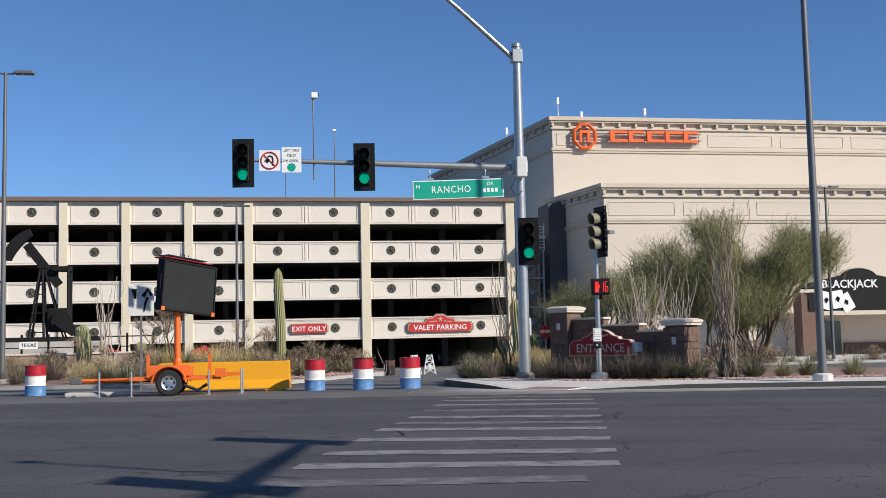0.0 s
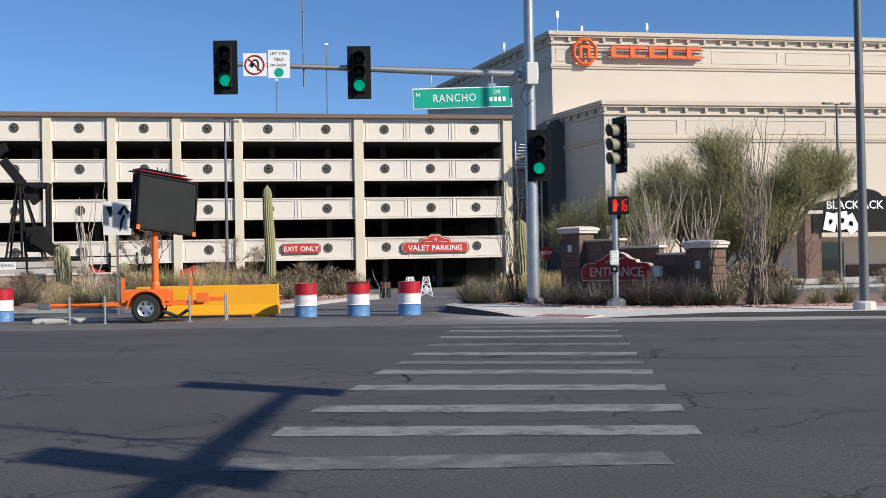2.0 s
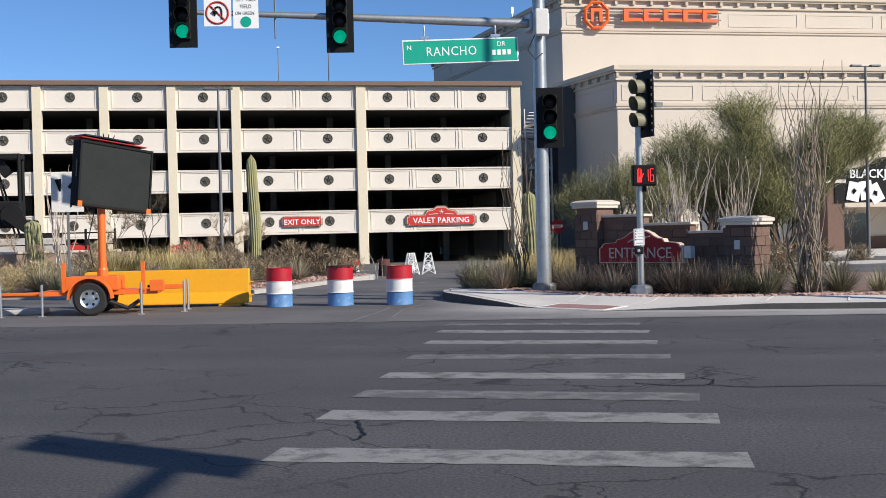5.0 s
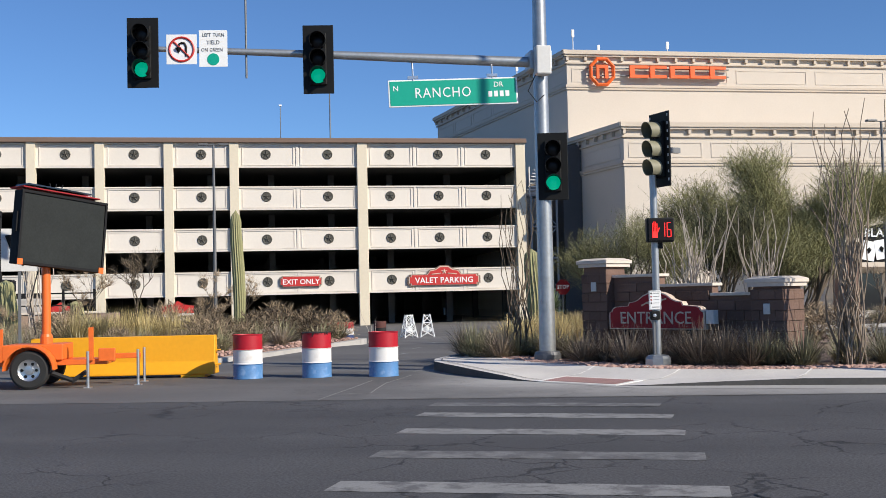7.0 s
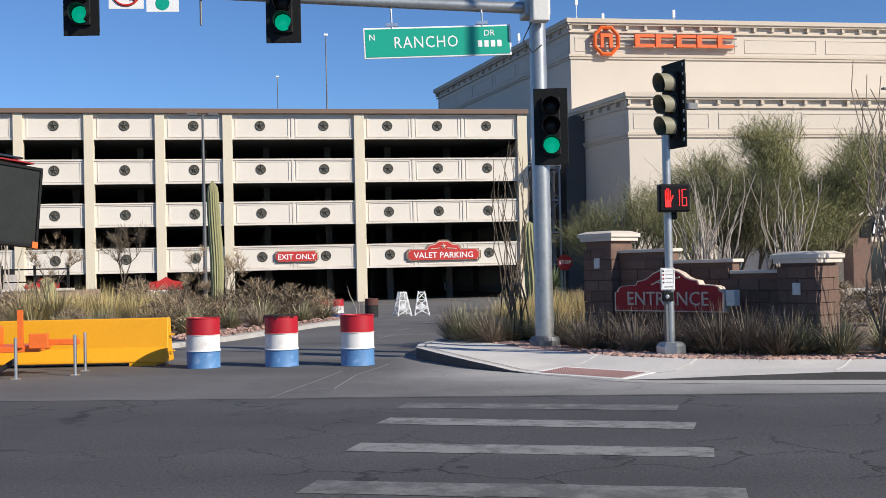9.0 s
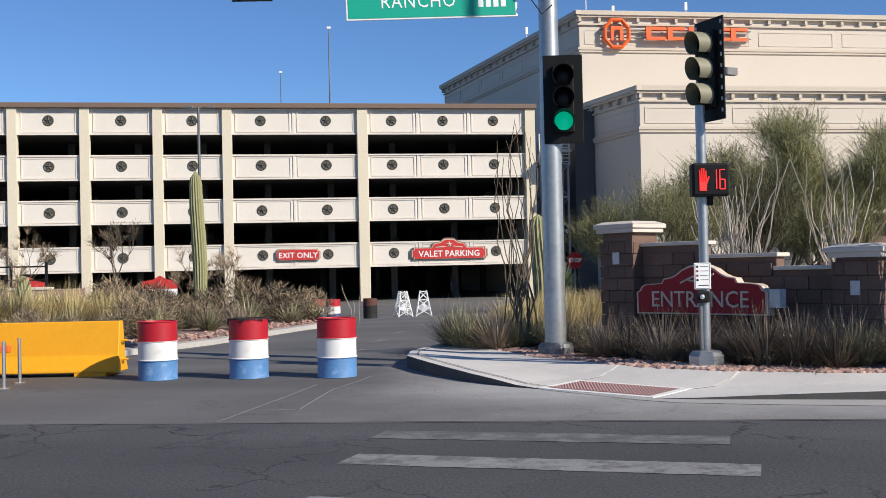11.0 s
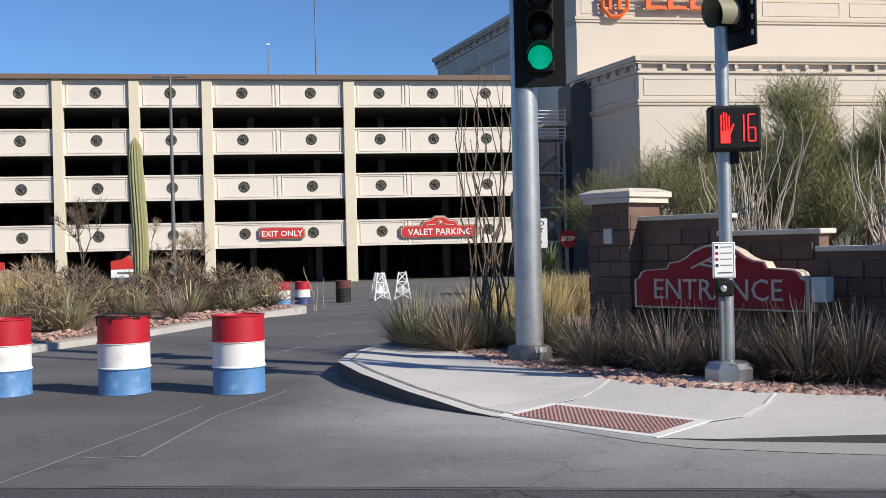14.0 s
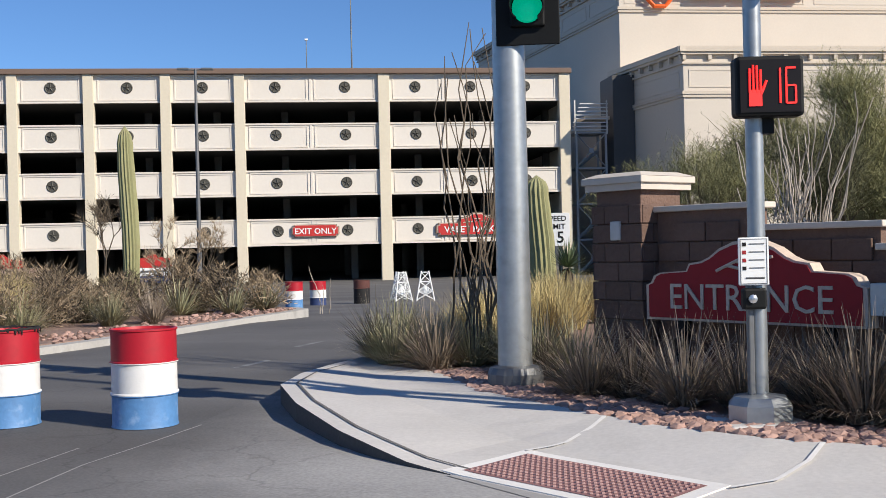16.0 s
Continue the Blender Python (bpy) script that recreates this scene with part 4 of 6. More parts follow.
# ---- entrance wall and sign ----
WALL = pose(3.98, 23.0, 0.15, 0, 0, -59)
wall = thing("entrance_wall", WALL, "brown block entrance wall with two capped piers", "wall")
part("pier", bx(-.31, .31, -.31, .31, 0, 1.95), BLOCK, wall)
part("pier", bx(4.23 - .31, 4.23 + .31, -.31, .31, 0, 1.45), BLOCK, wall)
for px, top in ((0, 1.95), (4.23, 1.45)):
    bm = bmesh.new()
    box(bm, px - .395, px + .395, -.395, .395, top, top + .07)
    box(bm, px - .43, px + .43, -.43, .43, top + .07, top + .14, bevel=0.01)
    a = [bm.verts.new((px + sx * .43, sy * .43, top + .141)) for sx, sy in ((-1, -1), (1, -1), (1, 1), (-1, 1))]
    b = [bm.verts.new((px + sx * .3, sy * .3, top + .19)) for sx, sy in ((-1, -1), (1, -1), (1, 1), (-1, 1))]
    for i in range(4):
        bm.faces.new((a[i], a[(i + 1) % 4], b[(i + 1) % 4], b[i]))
    bm.faces.new(b)
    part("pier_cap", bm, CAPSTONE, wall)
    part("light_box", bx(px - .07, px + .07, -.375, -.345, top - .52, top - .32, bevel=0.01), BOX_GREY, wall, "small grey wall light")
    part("pier_core", bx(px - .285, px + .285, -.285, .285, 0, top), GRAVEL, wall)
STEPS = [(.34, 1.55, 1.66), (1.55, 2.85, 1.44), (2.85, 3.89, 1.24)]
for x0, x1, top in STEPS:
    part("wall_core", bx(x0, x1, -.1, .1, 0, top + .05), BLOCK, wall)
    part("wall_cap", bx(x0 - .02, x1 + .06, -.17, .17, top + .05, top + .11, bevel=0.012), CAPSTONE, wall, "pale cap stone")
bm = bx(-.194, .194, -.02, .02, -.095, .095, bevel=0.008)
first = part("block", bm, BLOCK, wall)
first.matrix_basis = pose(.6, -.12, .1)
half = part("block", bx(-.094, .094, -.02, .02, -.095, .095, bevel=0.008), BLOCK, wall)
half.matrix_basis = pose(.45, -.12, .3)
for x0, x1, top in STEPS:
    r = 0
    while r * .2 + .2 <= top + .02:
        x = .39 + (.2 if r % 2 else 0)
        while x + .39 < x1 + .25:
            if x + .2 >= x0 and x + .2 < x1:
                share("block", first, wall, pose(x + .2, -.118 + random.uniform(-.004, .004), r * .2 + .1))
            x += .4
        r += 1
for px, top in ((0, 1.95), (4.23, 1.45)):
    for r in range(int(top / .2 + .01)):
        for q in range(4):
            turn = pose(px, 0, 0, 0, 0, 90 * q) @ Matrix.Diagonal((.87, .87, 1, 1))
            if (r + q) % 2:
                share("block", first, wall, turn @ pose(-.18, -.385, r * .2 + .1))
                share("block", first, wall, turn @ pose(.215, -.385, r * .2 + .1))
            else:
                share("block", half, wall, turn @ pose(-.29, -.385, r * .2 + .1))
                share("block", first, wall, turn @ pose(.005, -.385, r * .2 + .1))
                share("block", half, wall, turn @ pose(.3, -.385, r * .2 + .1))

sgn = thing("entrance_sign", WALL @ pose(1.8, -.58, 0), "crimson shaped entrance sign with cream edge and letters", "sign")
W, B, S, T = 1.2, .64, 1.1, 1.4
half_edge = [(W, S - .12), (W - .06, S - .1), (W - .1, S - .03), (W - .17, S), (W - .5, S + .02), (W - .54, S + .09), (.52, S + .11), (.42, S + .15), (.3, T - .07), (.14, T - .01)]
o = [(-W, B), (W, B)] + half_edge + [(0, T)] + [(-x, z) for x, z in reversed(half_edge)]
part("sign_body", slab(o, 0, .16), SIGN_TAN, sgn, "cream sign edge")
cz = (B + S) / 2 + .1
part("sign_face", slab([(x * .965, cz + (z - cz) * .93) for x, z in o], -.012, -.001), SIGN_RED, sgn)
lettering("lettering", "ENTRANCE", .35, SIGN_TAN, sgn, pose(0, -.018, .86), 0.008, bold=0.0)
bm = bmesh.new()
for i in range(3):
    tube(bm, [(-.32 + i * .1, -.02, 1.12 + i * .04), (-.2 + i * .1, -.02, 1.17 + i * .04), (-.05 + i * .1, -.02, 1.14 + i * .04), (.1 + i * .1, -.02, 1.18 + i * .035)], .016, 5)
part("scroll_ornament", bm, SIGN_TAN, sgn)
for x in (-.8, .8):
    part("sign_leg", bx(x - .05, x + .05, .02, .12, 0, B), IRON, sgn)
part("meter_box", bx(W + .02, W + .2, .0, .16, .75, 1.02, bevel=0.01), BOX_GREY, sgn)

# ---- tactile ramp ----
PAD = [Vector((1.3, 18.98)), Vector((1.99, 19.42)), Vector((2.96, 17.96)), Vector((2.29, 17.48))]


def pad_point(u, v, lift=0.0):
    a = PAD[0].lerp(PAD[3], u)
    b = PAD[1].lerp(PAD[2], u)
    p = a.lerp(b, v)
    return Vector((p.x, p.y, on_walk(p.x, p.y) + .007 + lift))


bm = bmesh.new()
n = 8
vs = [[bm.verts.new(pad_point(i / n, j / n)) for j in range(n + 1)] for i in range(n + 1)]
for i in range(n):
    for j in range(n):
        bm.faces.new((vs[i][j], vs[i + 1][j], vs[i + 1][j + 1], vs[i][j + 1]))
bmesh.ops.recalc_face_normals(bm, faces=bm.faces)
edge = bmesh.ops.extrude_face_region(bm, geom=bm.faces[:])
bmesh.ops.translate(bm, vec=(0, 0, -.12), verts=[g for g in edge["geom"] if isinstance(g, bmesh.types.BMVert)])
bmesh.ops.recalc_face_normals(bm, faces=bm.faces)
ramp_pad = tagged(part("ramp_slab", bm, JOINT), "pale concrete ramp slab with red tactile paving", "ramp", kind="structure")
bm = bmesh.new()
vs = [[bm.verts.new(pad_point(.06 + .88 * i / n, .12 + .76 * j / n, .004)) for j in range(n + 1)] for i in range(n + 1)]
for i in range(n):
    for j in range(n):
        bm.faces.new((vs[i][j], vs[i + 1][j], vs[i + 1][j + 1], vs[i][j + 1]))
bmesh.ops.recalc_face_normals(bm, faces=bm.faces)
part("tactile_paving", bm, TACTILE, ramp_pad)
bm = bmesh.new()
for i in range(30):
    for j in range(11):
        p = pad_point(.07 + .86 * (i + .5) / 30, .14 + .72 * (j + .5) / 11, .005)
        ring = [bm.verts.new(p + Vector((.017 * math.cos(k * 1.0472), .017 * math.sin(k * 1.0472), 0))) for k in range(6)]
        top = [bm.verts.new(p + Vector((.01 * math.cos(k * 1.0472), .01 * math.sin(k * 1.0472), .009))) for k in range(6)]
        for k in range(6):
            bm.faces.new((ring[k], ring[(k + 1) % 6], top[(k + 1) % 6], top[k]))
        bm.faces.new(top)
tagged(part("tactile_domes", bm, DOME, ramp_pad), kind="stuff")


def joint_line(pts, w=0.018, z=None):
    """A thin mortar line laid on the walk."""
    bm = bmesh.new()
    prev = None
    out = []
    for a, b in zip(pts, pts[1:]):
        for i in range(6):
            out.append(Vector(a).lerp(Vector(b), i / 6))
    out.append(Vector(pts[-1]))
    for i, p in enumerate(out):
        d = (out[min(i + 1, len(out) - 1)] - out[max(i - 1, 0)]).normalized()
        s = Vector((-d.y, d.x)) * w
        h = on_walk(p.x, p.y) + .011 if z is None else z + .012
        cur = (bm.verts.new((p.x - s.x, p.y - s.y, h)), bm.verts.new((p.x + s.x, p.y + s.y, h)))
        if prev:
            bm.faces.new((prev[0], cur[0], cur[1], prev[1]))
        prev = cur
    bmesh.ops.recalc_face_normals(bm, faces=bm.faces)
    return bm


for pts in ([(1.97, 19.38), (2.3, 19.5), (2.58, 19.82), (2.84, 20.2)], [(2.93, 17.9), (3.25, 17.98), (3.6, 18.25), (3.9, 18.62)], [(5.0, 16.5), (5.8, 17.5)], [(6.6, 16.1), (7.2, 17.1)], [(8.4, 15.5), (8.9, 16.6)]):
    tagged(part("pavement_joint", joint_line(pts), JOINT), "pale mortar joint across the pavement", "joint", kind="structure")
rim = []
for i in range(3, 11):
    k, b = Vector(KERB[i][:2]), Vector(BED[i])
    rim.append(tuple(k + (b - k).normalized() * .17))
tagged(part("kerb_joint", joint_line(rim, .012), DARK_JOINT), "dark joint between kerb and pavement", "joint", kind="structure")
for pts in ([(-2.2, 17.96), (-1.75, 17.89), (-1.5, 18.9), (-1.24, 19.88), (-.85, 20.8), (-.53, 21.6)], [(-2.65, 17.06), (-2.28, 18.1), (-1.91, 19.12), (-1.41, 20.63)]):
    tagged(part("sealed_crack", joint_line(pts, .008, -.002), APRON), "thin pale sealed joint in the asphalt", "joint", kind="structure")
for pts in ([(-.75, 7.56), (-.49, 7.28), (-.13, 7.2), (.2, 6.9), (1.0, 6.72), (1.7, 6.4), (2.6, 6.25)], [(-3.68, 6.21), (-3.7, 5.75), (-3.69, 5.53), (-3.83, 5.23)], [(-.13, 7.2), (.05, 7.5), (.0, 7.75)]):
    wig = []
    for a, b in zip(pts, pts[1:]):
        for i in range(5):
            p = Vector(a).lerp(Vector(b), i / 5)
            wig.append((p.x + random.uniform(-.02, .02), p.y + random.uniform(-.035, .035)))
    tagged(part("open_crack", joint_line(wig, .013, -.006), BLACK), "dark open crack in the worn asphalt", "crack", kind="structure")
for x, y in ((-.3, 27), (.5, 30), (1.4, 33.2), (2.6, 37.5), (4.2, 43)):
    bm = bmesh.new()
    d = Vector((.42, .9, 0)) * .5
    s = Vector((.05, -.02, 0))
    p = Vector((x, y, ground_z(y) + .006))
    bm.faces.new([bm.verts.new(q) for q in (p - d - s, p - d + s, p + d + s, p + d - s)])
    bmesh.ops.recalc_face_normals(bm, faces=bm.faces)
    tagged(part("lane_dash", bm, PAINT), "short worn white lane dash in the drive", "road marking", "lane dashes", "structure")

# ---- tall street lamps and poles ----
def lamp_post(name, x, y, z0, top, r, arms, label):
    e = thing(name, pose(x, y, z0), label, "street lamp")
    part("foot", lathe([(r * 2.3, -.1), (r * 2.3, .12), (r * 2.0, .15), (r * 1.2, .17)], 12), CONCRETE, e)
    part("pole", tb([(0, 0, .1), (0, 0, (top - z0) * .5), (0, 0, top - z0)], [r, r * .8, r * .55], 12), GREY_STEEL, e, smooth=True)
    for s in arms:
        part("arm", tb([(0, 0, top - z0 - .05), (s * .5, 0, top - z0)], .04, 6), GREY_STEEL, e)
        part("lamp_head", bx(min(s * .35, s * 1.05), max(s * .35, s * 1.05), -.17, .17, top - z0 - .05, top - z0 + .08, bevel=0.03), GREY_STEEL, e)
    return e


lamp_post("street_lamp", 8.2, 15.62, .15, 13.5, .105, (), "tall plain grey steel pole on the pavement")
lamp_post("street_lamp", -14.5, 35, .14, 12.05, .11, (-1, 1), "tall grey twin-head lamp post in the island")
lamp_post("car_park_lamp", -5.56, 79.15, ground_z(79), 12.5, .14, (-1, 1), "thin grey twin-head lamp post before the garage")
lamp_post("car_park_lamp", 36.6, 64.5, ground_z(64), 12.1, .13, (-1, 1), "thin grey twin-head lamp post before the cinema")
for x, y, z0, z1, lab in ((5.5, 114.5, 14.3, 25.6, "thin steel antenna pole on the garage roof"), (1.7, 149, 14.3, 27.4, "thin steel antenna pole on the garage roof")):
    e = thing("roof_antenna", pose(x, y, z0), lab, "antenna", "roof antennas")
    part("pole", tb([(0, 0, 0), (0, 0, z1 - z0)], [.09, .05], 8), GREY_STEEL, e)
    part("head", bx(-.2, .2, -.1, .1, z1 - z0 - .1, z1 - z0 + .12, bevel=0.03), SIGN_WHITE, e)
for x, h in ((31.0, 2.4), (33.8, .8), (41.5, 1.3), (27.9, 1.2)):
    e = thing("roof_mast", pose(x, 112 if x > 30 else 124, 26.2), "small white antenna on the cinema roof", "antenna", "cinema roof antennas")
    part("pole", tb([(0, 0, 0), (0, 0, h + .5)], .05, 6), SIGN_WHITE, e)
    part("panel", bx(-.15, .15, -.1, .1, h - .1, h + .7, bevel=0.03), SIGN_WHITE, e)

# ---- stair tower between the buildings ----
TOWER = mat("stair_tower_grey", (0.27, 0.28, 0.29), 0.6, 0.2, var=0.1)
st = thing("stair_tower", pose(23.9, 104.6, -1.0), "grey steel stair tower with crossed braces", "stair tower")
for x in (0.1, 2.7):
    for y in (0, 2.6):
        part("post", bx(x - .09, x + .09, y - .09, y + .09, 0, 12.2), TOWER, st)
for i in range(4):
    z = 3.05 * (i + 1)
    part("landing", bx(0.1, 2.7, -.05, 2.7, z - .15, z), TOWER, st)
    part("brace", tb([(.1, 0, z - 3.05), (2.7, 0, z - .15)], .05, 6), TOWER, st)
    part("brace", tb([(2.7, 0, z - 3.05), (.1, 0, z - .15)], .05, 6), TOWER, st)
    part("hub", tb([(1.4, -.04, z - 1.6), (1.4, .06, z - 1.6)], .22, 12), TOWER, st)
    part("stair_flight", tb([(.4, 1.4, z - 3.0), (2.4, 1.4, z - 1.5)], .16, 4), TOWER, st)
for i in range(8):
    part("guard_bar", bx(-.4 + .12 * i, 2.9, -.2, -.14, 12.3 + i * .32, 12.38 + i * .32), BOX_GREY, st)
for x in (0.0, 2.8):
    part("guard_post", bx(x - .05, x + .05, -.2, -.1, 12, 14.9), BOX_GREY, st)

# ---- small traffic furniture in the drive ----
def derrick(m):
    e = thing("derrick_barricade", m, "white open lattice barricade shaped like a derrick", "barricade", "white barricades")
    corners = [(-.34, -.3), (.34, -.3), (.34, .3), (-.34, .3)]
    tops = [(x * .4, y * .4) for x, y in corners]
    for (x, y), (u, v) in zip(corners, tops):
        part("leg", tb([(x, y, 0), (u, v, 1.15)], .025, 6), SIGN_WHITE, e)
    for i in range(4):
        for z0, z1 in ((.08, .4), (.4, .75), (.75, 1.1)):
            def at(k, z):
                f = z / 1.15
                return (corners[k][0] * (1 - .6 * f), corners[k][1] * (1 - .6 * f), z)
            part("brace", tb([at(i, z0), at((i + 1) % 4, z1)], .016, 5), SIGN_WHITE, e)
            part("brace", tb([at((i + 1) % 4, z0), at(i, z1)], .016, 5), SIGN_WHITE, e)
            part("rung", tb([at(i, z1), at((i + 1) % 4, z1)], .018, 5), SIGN_WHITE, e)
    part("inner_bell", lathe([(.16, .3), (.13, .5), (.05, .6)], 10), SIGN_WHITE, e)
    return e


derrick(pose(4.06, 52.6, ground_z(52.6), 0, 0, 15))
derrick(pose(4.98, 52.8, ground_z(52.8), 0, 0, -5))


def post_sign(name, m, w, h, top, label, cat, face=SIGN_WHITE):
    e = thing(name, m, label, cat)
    part("post", bx(-.035, .035, .01, .06, -.2, top, bevel=0.005), GREY_STEEL, e)
    part("board", bx(-w / 2, w / 2, -.006, .008, top - h, top, bevel=0.003), face, e)
    return e


# grey board colour takes the place of shade on a white face
e = post_sign("lane_sign", pose(-8.78, 26.6, -.03, 0, 0, 8), .78, .98, 3.35, "white lane arrow sign with shade-greyed board on a steel post", "road sign", BOX_GREY)
bm = bmesh.new()
tube(bm, [(.08, -.012, 2.5), (.12, -.012, 2.75), (.2, -.012, 2.95)], [.02, .04, .05], 5)
tube(bm, [(.05, -.012, 2.97), (.2, -.012, 3.2), (.32, -.012, 3.0)], [.06, .05, .06], 4)
tube(bm, [(-.22, -.012, 3.2), (-.18, -.012, 2.9)], [.09, .02], 5)
part("arrow", bm, BLACK, e)
e = post_sign("speed_sign", pose(6.11, 36, -.03, 0, 0, -10), .6, .74, 2.3, "white speed limit sign on a post", "road sign")
lettering("lettering", "SPEED", .17, BLACK, e, pose(0, -.01, 2.17), 0.002)
lettering("lettering", "LIMIT", .17, BLACK, e, pose(0, -.01, 1.99), 0.002)
lettering("lettering", "15", .36, BLACK, e, pose(0, -.01, 1.74), 0.002)
e = thing("stop_sign", pose(12.62, 55.6, ground_z(55) + .1, 0, 0, 10), "red octagonal stop sign turned slightly away", "road sign")
part("post", bx(-.03, .03, .01, .06, 0, 2.6), GREY_STEEL, e)
# the darker crimson here stands in for tree shade on the board
part("board", slab([(.42 * math.cos(math.radians(22.5 + 45 * i)), 2.25 + .42 * math.sin(math.radians(22.5 + 45 * i))) for i in range(8)], -.01, .005), SIGN_RED, e)
lettering("lettering", "STOP", .28, SIGN_WHITE, e, pose(0, -.016, 2.25), 0.002)
for x, y, s in ((-8.0, 77, 1.0), (-14.5, 70, .9)):
    e = thing("info_sign", pose(x, y, ground_z(y) + .25), "low red, white and blue shaped direction sign", "sign", "low direction signs")
    part("leg", bx(-.8 * s, -.7 * s, 0, .1, -.5, .5), IRON, e)
    part("leg", bx(.7 * s, .8 * s, 0, .1, -.5, .5), IRON, e)
    part("red_crest", slab([(-1.05 * s, 1.25), (1.05 * s, 1.25), (1.05 * s, 1.75), (.4 * s, 1.85), (0, 2.1), (-.4 * s, 1.85), (-1.05 * s, 1.75)], -.05, .1), SIGN_RED_BRIGHT, e)
    part("white_panel", bx(-1.05 * s, 1.05 * s, -.05, .1, .78, 1.25), SIGN_WHITE, e)
    part("navy_panel", bx(-1.05 * s, 1.05 * s, -.05, .1, .4, .78), NAVY, e)
    bm = bmesh.new()
    for q in ((-.7, .7, .98, 1.1), (-.8, .8, .55, .65)):
        box(bm, q[0] * s, q[1] * s, -.06, -.051, q[2], q[3])
    part("text_bars", bm, GREY_STEEL, e)

for x0, x1, y0, y1 in ((17, 62, 43.6, 43.9), (14, 66, 69.0, 69.4)):
    tagged(part("car_park_kerb", bx(x0, x1, y0, y1, -.8, ground_z(y0) + .15, bevel=0.02), KERB_STONE), "pale concrete kerb across the car park", "kerb", kind="structure")
tagged(part("porch_walk", bx(30, 90, 76, 96, -1.4, ground_z(80) + .12), CONCRETE), "pale concrete walk before the casino porch", "pavement", kind="structure")

# ---- casino porch by the cinema ----
e = thing("casino_porch", pose(0, 0, -.85), "casino porch with a dark arched sign above", "building")
part("canopy", bx(49.2, 74, 88.8, 96.3, 4.1, 4.5), STUCCO_TRIM, e)
part("back_wall", bx(48.0, 74, 94.5, 96.4, 0, 4.1), STUCCO, e)
part("dado", bx(55.0, 74, 94.3, 94.49, 0, 1.4), BLOCK, e)
part("dark_entry", bx(50.2, 54.6, 94.2, 94.49, 0, 3.6), GLASS_DARK, e)
part("pillar", bx(47.6, 49.2, 89.0, 90.6, 0, 6.3), BLOCK, e)
part("pillar_cap", bx(47.45, 49.35, 88.85, 90.75, 6.3, 6.6), CAPSTONE, e)
part("lantern", bx(48.1, 48.7, 89.5, 90.1, 6.6, 7.6, bevel=0.08), IRON, e)
part("side_porch", bx(43.5, 47.6, 92, 96.4, 0, 8.6), STUCCO, e)
part("porch_cornice", bx(43.0, 48.3, 91.6, 96.4, 8.6, 9.2), STUCCO_TRIM, e)
part("bunting", tb([(45.6, 91.7, 5.6), (46.3, 91.6, 5.0), (47.2, 91.6, 5.6)], .3, 8), SIGN_WHITE, e)
arch = [(49.6, 4.5), (60.4, 4.5), (60.4, 7.2), (58.5, 7.6), (57.0, 7.9)] + [(55.0 + 2.0 * math.cos(math.radians(a)), 7.6 + 1.0 * math.sin(math.radians(a))) for a in range(15, 166, 15)] + [(53.0, 7.9), (51.5, 7.6), (49.6, 7.2)]
arch = [(x - 1.3, z) for x, z in arch]
part("sign_edge", slab([(53.7 + (x - 53.7) * 1.02, z * 1.012) for x, z in arch], 89.02, 89.3), STUCCO_TRIM, e)
part("sign_face", slab(arch, 88.9, 89.0), IRON, e)
lettering("lettering", "BLACKJACK", 1.1, SIGN_WHITE, e, pose(52.67, 88.86, 7.05), 0.03)
for x, z, a in ((50.1, 5.5, 12), (51.3, 5.6, -8), (52.2, 5.3, -28)):
    card_e = part("playing_card", bx(-.62, .62, -.02, .02, -.85, .85, bevel=0.015), SIGN_WHITE, e)
    card_e.matrix_basis = pose(x, 88.8 + a * .001, z, 0, a, 0)
    bm = bmesh.new()
    tube(bm, [(0, -.03, -.25), (0, -.03, .1), (0, -.03, .3)], [.04, .22, .02], 8)
    part("pip", bm, BLACK, card_e)

# ---- raised planter and pump jack ----
e = thing("planter_wall", pose(0, 49, 0), "low tan block planter wall with a dark iron rail", "wall")
part("wall_body", bx(-46, -9.8, 0, .3, -.4, 1.15), PLANTER, e)
part("wall_cap", bx(-46.1, -9.7, -.06, .36, 1.15, 1.25, bevel=0.02), CAPSTONE, e)
part("fill", bx(-46, -9.8, .3, 9, -.4, 1.1), GRAVEL, e)
part("rail", bx(-24, -9.9, .1, .15, 2.0, 2.06), IRON, e)
part("rail", bx(-24, -9.9, .1, .15, 1.5, 1.55), IRON, e)
for i in range(12):
    part("rail_post", bx(-23.9 + i * 1.27 - .05, -23.9 + i * 1.27 + .05, .08, .18, 1.25, 2.2), IRON, e)
e = thing("texas_plate", pose(-15.95, 49.07, 1.66), "white plate with black capitals on the planter rail", "sign")
part("board", bx(-.44, .44, 0, .03, -.18, .18, bevel=.005), SIGN_WHITE, e)
lettering("lettering", "TEXAS", .25, IRON, e, pose(0, -.004, 0), 0.003)
pad = thing("machine_plinth", pose(-15.6, 52, 1.1), "plain concrete plinth under the pump jack", "plinth")
part("slab", bx(-2.6, 3.0, -.9, .9, -.05, .75, bevel=.03), KERB_STONE, pad)

